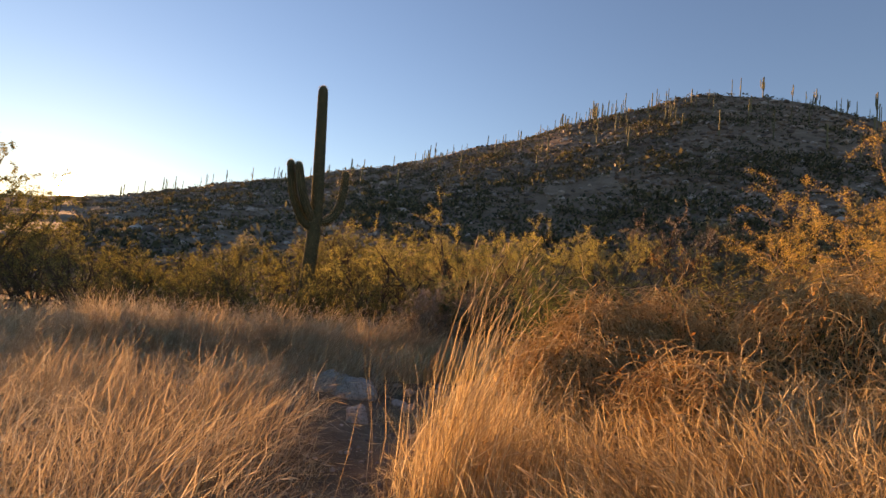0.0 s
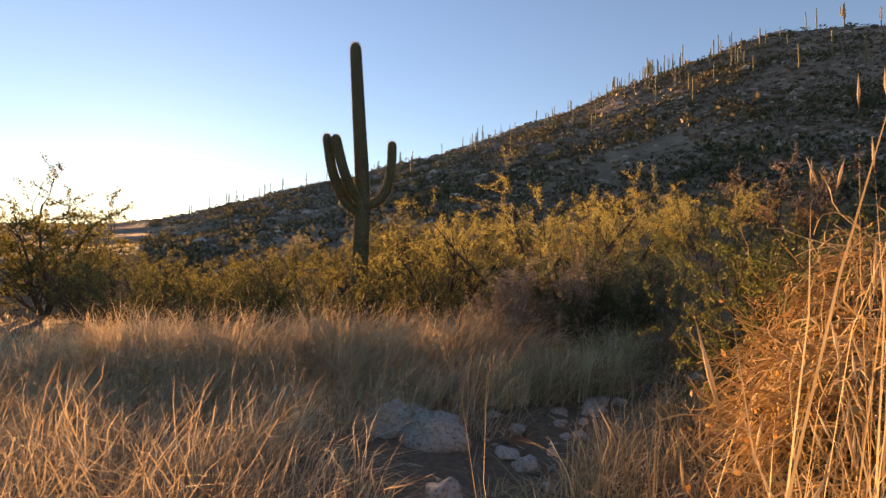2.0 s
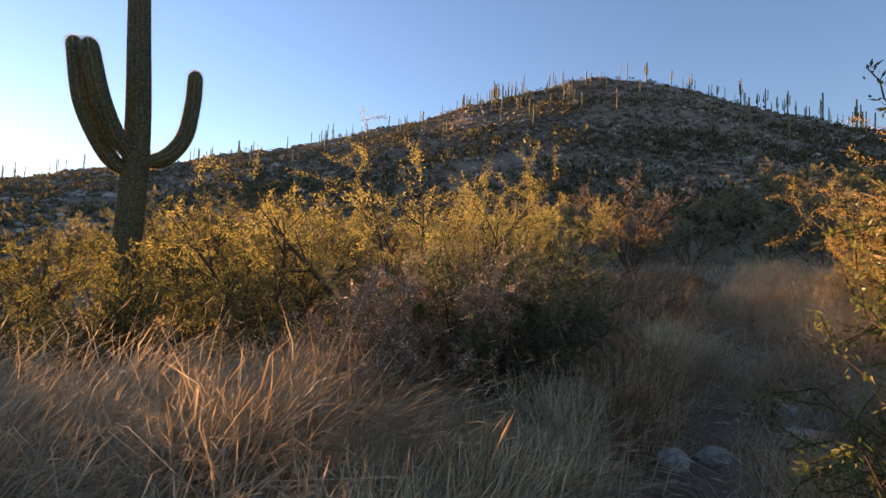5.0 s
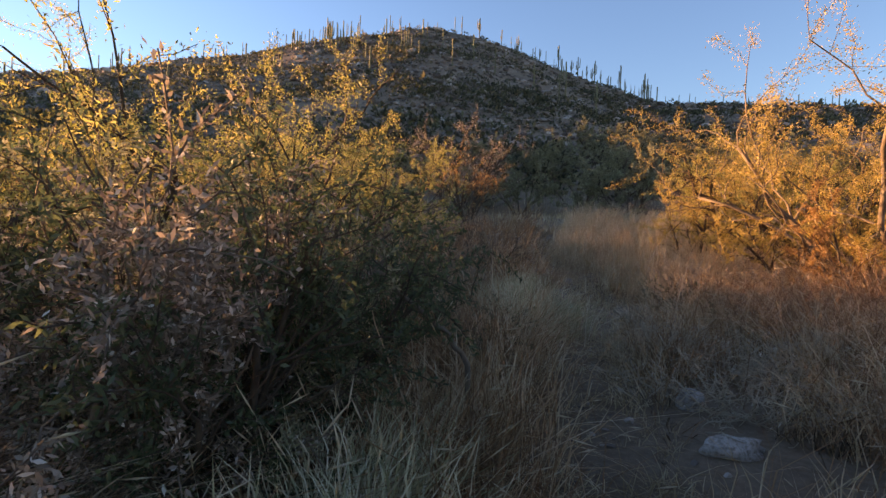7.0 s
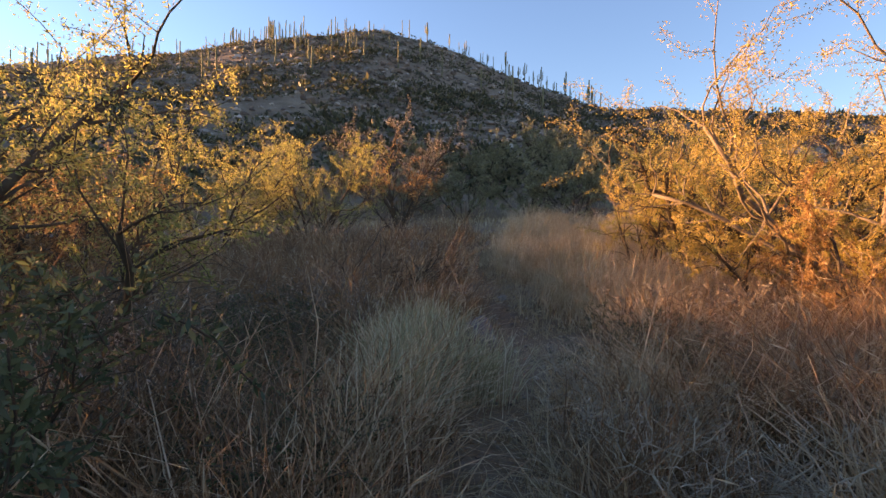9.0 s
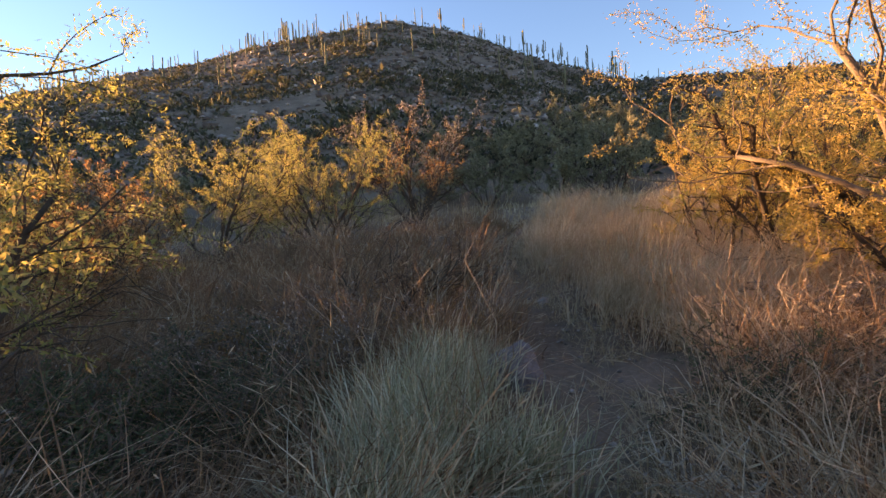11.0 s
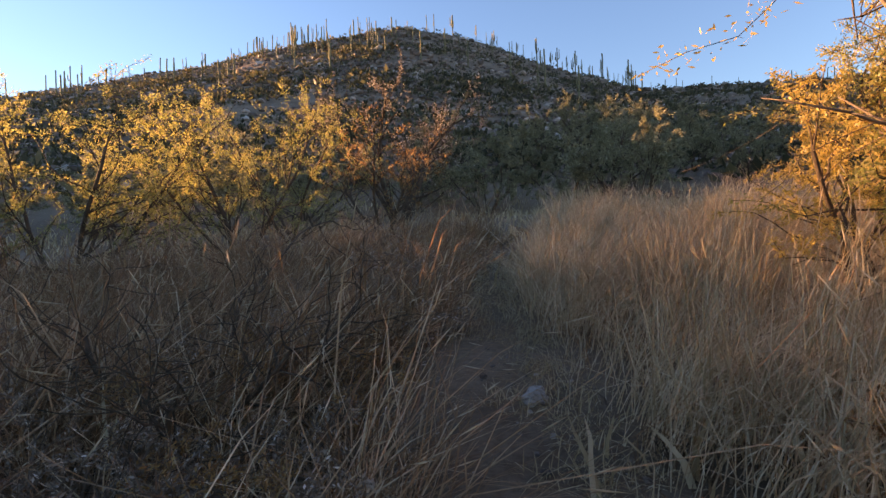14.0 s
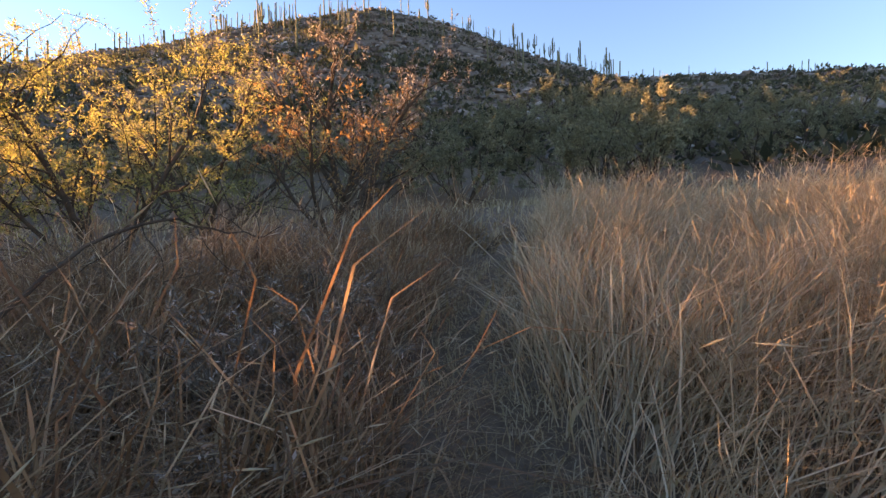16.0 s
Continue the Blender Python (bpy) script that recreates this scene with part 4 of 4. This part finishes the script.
def column(pts, r0, r1, steps=7, tip=0.22, neck=False):
    line = smooth_line(pts, steps)
    total = sum((line[i + 1] - line[i]).length for i in range(len(line) - 1))
    # a rounded tip
    end, d = line[-1], (line[-1] - line[-2]).normalized()
    run, radii = 0.0, []
    for i, p in enumerate(line):
        if i:
            run += (p - line[i - 1]).length
        u = run / total
        radii.append((r0 + (r1 - r0) * u) * (0.72 + 0.28 * ease(u * 5) if neck else 1.0))
    for a in (25, 45, 62, 76, 87):
        line.append(end + d * tip * math.sin(radians(a)))
        radii.append(r1 * max(0.08, math.cos(radians(a))))
    return line, radii


def spines(line, radii, ribs, rng):
    b = Build()
    for i in range(len(line) - 1):
        for u in (0.0, 0.25, 0.5, 0.75):
            p = line[i].lerp(line[i + 1], u)
            d = (line[i + 1] - line[i]).normalized()
            s = d.orthogonal().normalized()
            t = d.cross(s)
            for k in range(ribs):
                a = 2 * math.pi * k / ribs + rng.uniform(-0.05, 0.05)
                o = s * math.cos(a) + t * math.sin(a)
                for _ in range(2):
                    w = (o + rand_way(rng) * 0.6).normalized()
                    b.leaf(p + o * radii[i] * 1.05, w, w.cross(d).normalized(), 0.05, 0.004)
    return b


def big_saguaro():
    bx, by = -4.25, 14.65
    z = land(bx, by)
    root = thing("saguaro", (bx, by, z), "tall dark green saguaro cactus with three raised arms", "cactus")
    rng = random.Random(77)

    def at_world(*pts):
        return [(x - bx, y - by, zz - z) for x, y, zz in pts]
    trunk = at_world((-4.18, 14.7, z - 0.2), (-4.17, 14.72, 1.2), (-4.15, 14.73, 3.3), (-4.27, 14.73, 5.2), (-4.4, 14.73, 7.05))
    limbs = [at_world((-4.22, 14.7, 2.72), (-4.52, 14.6, 3.02), (-4.82, 14.4, 3.72), (-4.97, 14.33, 4.6)),
             at_world((-4.2, 14.65, 3.0), (-4.36, 14.4, 3.35), (-4.51, 14.22, 3.85), (-4.66, 14.13, 4.52)),
             at_world((-4.15, 14.75, 2.95), (-3.81, 14.94, 3.08), (-3.56, 15.08, 3.5), (-3.48, 15.13, 4.1), (-3.47, 15.13, 4.58))]
    line, rad = column(trunk, 0.215, 0.14, 9)
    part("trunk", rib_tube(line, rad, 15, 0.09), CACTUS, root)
    part("spine_cover", spines(line, rad, 15, rng), SPINE, root, "fine golden spines", False)["kind"] = "stuff"
    for k, a in enumerate(limbs):
        line, rad = column(a, 0.125, 0.112, 8, 0.15, True)
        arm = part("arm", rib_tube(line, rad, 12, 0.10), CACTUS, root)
        part("spine_cover", spines(line, rad, 12, rng), SPINE, arm, "fine golden spines", False)["kind"] = "stuff"


big_saguaro()


def far_saguaro(height, arms, seed, thick=0.17):
    rng = random.Random(seed)
    root = thing("saguaro", (0, 0, -50), "distant saguaro cactus standing on the hill" if arms else "distant single-stem saguaro on the hill", "cactus", "saguaros on the hill")
    b = Build()
    line, rad = column([(0, 0, -0.4), (rng.uniform(-.04, .04), 0, height * 0.5), (rng.uniform(-.1, .1), rng.uniform(-.1, .1), height)], thick, thick * 0.8, 3, thick)
    b.tube(line, rad, 8)
    part("trunk", b, CACTUS_FAR_SUNLIT, root)
    for k in range(arms):
        a = rng.uniform(0, 6.28)
        zb = height * rng.uniform(0.3, 0.5)
        o = rng.uniform(0.45, 0.75)
        c, s = math.cos(a), math.sin(a)
        top = height * rng.uniform(0.6, 0.95)
        line, rad = column([(0, 0, zb), (c * o * 0.7, s * o * 0.7, zb + 0.15), (c * o, s * o, zb + 0.6), (c * o * 1.05, s * o * 1.05, top)], thick * 0.75, thick * 0.65, 3, thick * 0.7)
        b = Build()
        b.tube(line, rad, 7)
        part("arm", b, CACTUS_FAR_SUNLIT, root)
    return root


kinds = [far_saguaro(6.5, 0, 1), far_saguaro(5.0, 0, 2, 0.17), far_saguaro(7.0, 2, 3), far_saguaro(6.0, 4, 4), far_saguaro(7.5, 3, 5, 0.19), far_saguaro(4.2, 0, 6, 0.17), far_saguaro(6.8, 1, 7)]
used = [False] * len(kinds)


def set_saguaro(k, az, u, scale, turn):
    """On the hill: azimuth from the start, u of the way up to the crest."""
    r = 38 + (float(np.interp(az, C_AZ, C_R)) - 38) * u
    x, y = r * math.sin(radians(az)), r * math.cos(radians(az))
    m = pose(x, y, land(x, y) - 0.1, 0, 0, turn) @ Matrix.Diagonal((scale, scale, scale, 1))
    if not used[k]:
        used[k] = True
        kinds[k].matrix_basis = m
    else:
        copy_thing(kinds[k], m)


rng = random.Random(9)
for az, u, k, sc in [(32.7, 1.0, 3, 1.05), (29.9, 1.0, 0, 0.8), (30.7, 1.0, 6, 0.85), (35.2, 0.99, 2, 0.75), (36.3, 0.99, 6, 0.7), (37.1, 0.99, 3, 0.85), (39.5, 0.99, 3, 0.7), (41.6, 1.0, 4, 1.1), (41.9, 0.98, 2, 0.8), (41.1, 0.99, 0, 0.6), (43.0, 0.98, 3, 0.75),
                     (44.6, 0.98, 2, 0.95), (45.4, 0.97, 4, 0.9), (46.0, 0.97, 6, 0.8), (46.8, 0.97, 0, 0.7), (48.0, 0.97, 4, 1.0), (48.4, 0.96, 2, 0.8), (50.3, 0.93, 4, 1.0), (50.55, 0.93, 0, 1.25), (50.0, 0.93, 2, 0.9), (50.9, 0.93, 0, 0.95), (51.5, 0.93, 5, 1.1), (50.7, 0.92, 1, 1.0),
                     (24.0, 0.72, 0, 1.15), (24.5, 0.74, 0, 1.2), (24.2, 0.7, 1, 1.0), (23.6, 0.71, 6, 0.9), (27.8, 0.9, 0, 0.75), (33.2, 0.8, 1, 0.8), (31.7, 0.78, 5, 0.95), (28.3, 0.75, 0, 0.8), (19.5, 0.8, 5, 0.9), (41.5, 0.55, 0, 1.4), (44.5, 0.5, 2, 1.2), (33.8, 0.55, 6, 1.0)]:
    set_saguaro(k, az, u, sc * (0.95 if az > 36 else 1.0), rng.uniform(0, 360))
for _ in range(46):     # the crowded shoulder left of the top
    az = rng.gauss(17.0, 3.6)
    set_saguaro(rng.choice((0, 0, 1, 1, 6, 2, 5, 3)), az, rng.uniform(0.78, 1.0), rng.uniform(0.7, 1.15), rng.uniform(0, 360))
for _ in range(22):     # down the steep shoulder beyond the top
    set_saguaro(rng.choice((0, 1, 2, 3, 4, 5, 6)), rng.uniform(36, 51), rng.uniform(0.93, 1.0), rng.uniform(0.5, 0.95), rng.uniform(0, 360))
for _ in range(60):     # along the falling ridge
    az = rng.uniform(-35, 13)
    set_saguaro(rng.choice((0, 1, 1, 5, 6, 2, 5)), az, rng.uniform(0.86, 1.0), rng.uniform(0.6, 1.1), rng.uniform(0, 360))
for _ in range(40):     # scattered over the face
    set_saguaro(rng.choice((0, 1, 5, 6)), rng.uniform(-15, 44), rng.uniform(0.45, 0.85), rng.uniform(0.75, 1.2), rng.uniform(0, 360))
for _ in range(16):     # the far saddle
    set_saguaro(rng.choice((1, 5, 5)), rng.uniform(52, 75), rng.uniform(0.96, 1.0), rng.uniform(0.35, 0.7), rng.uniform(0, 360))


# ---- rocks ----
def rock_mesh(name, seed, size, squash, mat, fine=3, rough=0.42):
    bm = bmesh.new()
    bmesh.ops.create_icosphere(bm, subdivisions=fine, radius=1)
    for v in bm.verts:
        d = v.co.normalized()
        k = 1 + rough * noise.noise(d * 1.3 + Vector((seed, 0, 0))) + rough * 0.4 * noise.noise(d * 3.5 + Vector((0, seed, 0)))
        v.co = Vector((d.x * size[0], d.y * size[1], max(d.z, -0.5) * size[2] * squash)) * k
    me = bpy.data.meshes.new(name)
    bm.to_mesh(me)
    bm.free()
    me.materials.append(mat)
    me.polygons.foreach_set("use_smooth", [True] * len(me.polygons))
    return me


def rock(name, x, y, size, seed, label, mat=None, sink=0.25, turn=0.0, group="stones on the trail"):
    ob = new(name, rock_mesh(name, seed, size, 1.0, mat or STONE))
    ob.matrix_basis = pose(x, y, land(x, y) + size[2] * (0.5 - sink), 0, 0, turn)
    return tagged(ob, label, "rock", group)


rock("boulder", -1.6, 7.45, (0.34, 0.28, 0.2), 1, "broad pale granite boulder half buried in grass", turn=10)
rock("boulder", -1.15, 7.1, (0.33, 0.27, 0.23), 2, "rounded whitish granite boulder beside the trail", turn=-20)
rock("stone", -0.9, 5.85, (0.14, 0.12, 0.15), 3, "rounded white stone standing on the trail edge")
rng = random.Random(21)
for k, (sx, sy, ss) in enumerate([(-0.39, 7.4, 0.1), (-0.49, 6.9, 0.11), (-0.33, 6.7, 0.13), (0.62, 8.95, 0.12), (0.43, 8.1, 0.11), (0.1, 8.05, 0.1), (0.2, 7.3, 0.08), (0.08, 7.35, 0.07), (0.6, 8.6, 0.14), (0.5, 8.3, 0.15), (-0.1, 7.0, 0.06), (0.05, 7.7, 0.07), (-0.6, 7.9, 0.08), (0.3, 7.75, 0.06), (-0.2, 6.3, 0.05), (0.85, 8.6, 0.09)]):
    rock("stone", sx, sy, (ss, ss * rng.uniform(0.6, 0.95), ss * rng.uniform(0.45, 0.75)), 30 + k, "small pale stone lying on the dirt trail", turn=rng.uniform(0, 180))
rock("stone", 4.2, 10.55, (0.13, 0.1, 0.11), 51, "rounded pale stone on the trail bank", turn=30)
rock("stone", 3.72, 9.95, (0.2, 0.11, 0.08), 52, "flat white stone in the dirt", turn=-25)
rock("stone", 2.6, 9.8, (0.2, 0.13, 0.09), 53, "flat pale stone in the dirt", turn=15)
rock("stone", 2.15, 9.75, (0.16, 0.12, 0.09), 54, "pale stone in the dirt", turn=60)
rock("boulder", 6.55, 14.5, (0.3, 0.25, 0.3), 55, "purple-grey weathered boulder beside the trail", BOULDER, 0.3)
rock("stone", 9.1, 16.7, (0.14, 0.1, 0.07), 56, "small pale stone in the trail", turn=40)


def pebbles():
    """Small stones strewn along the trail as one mesh."""
    g = random.Random(8)
    forms = []
    for q in range(5):
        me = rock_mesh("pebble_form", q * 2.7, (1, 0.8, 0.6), 1.0, STONE, 1, 0.6)
        forms.append((np.array([v.co[:] for v in me.vertices]), np.array([p.vertices[:] for p in me.polygons])))
        bpy.data.meshes.remove(me)
    vs, fs, off, made = [], [], 0, 0
    while made < 700:
        x, y = g.uniform(-1.6, 9.5), g.uniform(3.0, 18.0)
        if trail_distance(x, y) > 0.75 * g.random() or (y > 9.5 and g.random() < 0.6):
            continue
        v, f = forms[g.randrange(5)]
        k, a = g.uniform(0.008, 0.03) * (1.7 if g.random() < 0.15 else 1), g.uniform(0, 6.28)
        rot = np.array([[math.cos(a), -math.sin(a), 0], [math.sin(a), math.cos(a), 0], [0, 0, 1]])
        vs.append((v * k) @ rot.T + (x, y, land(x, y) + k * 0.2))
        fs.append(f + off)
        off += len(v)
        made += 1
    me = bpy.data.meshes.new("pebbles")
    me.from_pydata(np.concatenate(vs).tolist(), [], np.concatenate(fs).tolist())
    me.materials.append(SCREE)
    tagged(new("pebbles", me), "small grey-brown pebbles strewn along the dirt trail", "pebbles", kind="stuff")


pebbles()


def scree():
    """Loose rocks of the hill face as one mesh."""
    g = random.Random(3)
    forms = []
    for s in range(6):
        me = rock_mesh("rock_form", s * 3.3, (1, 0.8, 0.65), 1.0, SCREE, 1, 0.6)
        forms.append((np.array([v.co[:] for v in me.vertices]), np.array([p.vertices[:] for p in me.polygons])))
        bpy.data.meshes.remove(me)
    vs, fs, off = [], [], 0
    made = 0
    while made < 9500:
        az, u = g.uniform(-36, 78), g.random() ** 0.9
        r = 44 + (float(np.interp(az, C_AZ, C_R)) - 44) * u
        x, y = r * math.sin(radians(az)), r * math.cos(radians(az))
        field = noise.noise((x * 0.035, y * 0.035, 8.0)) + 0.55 * math.exp(-((u - 0.25) / 0.16) ** 2)
        if g.random() > 0.34 + 1.1 * max(0.0, field):
            continue
        s = g.uniform(0.18, 0.55) * (1.7 if g.random() < 0.08 else 1.0) * (1 + 0.5 * u)
        v, f = forms[g.randrange(6)]
        a = g.uniform(0, 6.28)
        rot = np.array([[math.cos(a), -math.sin(a), 0], [math.sin(a), math.cos(a), 0], [0, 0, 1]])
        vs.append((v * (s * np.array([g.uniform(.7, 1.3), g.uniform(.7, 1.3), g.uniform(.7, 1.1)]))) @ rot.T + (x, y, land(x, y) + s * 0.15))
        fs.append(f + off)
        off += len(v)
        made += 1
    me = bpy.data.meshes.new("hill_rocks")
    me.from_pydata(np.concatenate(vs).tolist(), [], np.concatenate(fs).tolist())
    me.materials.append(SCREE)
    tagged(new("hill_rocks", me), "loose grey-brown rocks strewn over the hill face", "rocks", kind="stuff")


scree()


def hill_scrub():
    g = random.Random(4)
    b = Build()
    made = 0
    while made < 9500:
        az, u = g.uniform(-38, 80), g.random()
        r = 42 + (float(np.interp(az, C_AZ, C_R)) - 42) * u
        x, y = r * math.sin(radians(az)), r * math.cos(radians(az))
        if g.random() > 0.55 + noise.noise((x * 0.05, y * 0.05, 2.0)):
            continue
        z = land(x, y)
        s = g.uniform(0.35, 0.95) * (1.6 if g.random() < 0.1 else 1)
        for _ in range(15):
            d = rand_way(g)
            d.z = abs(d.z)
            p = Vector((x + d.x * s, y + d.y * s, z + d.z * s * 0.85))
            w = (d + rand_way(g) * 0.7).normalized()
            b.leaf(p - w * s * 0.2, w, w.cross(rand_way(g)).normalized(), s * g.uniform(0.45, 0.85), s * g.uniform(0.2, 0.42))
        made += 1
    tagged(new("hill_scrub", b.mesh("hill_scrub", SCRUB, False)), "dark low scrub dotting the hill face", "scrub", kind="stuff")


hill_scrub()
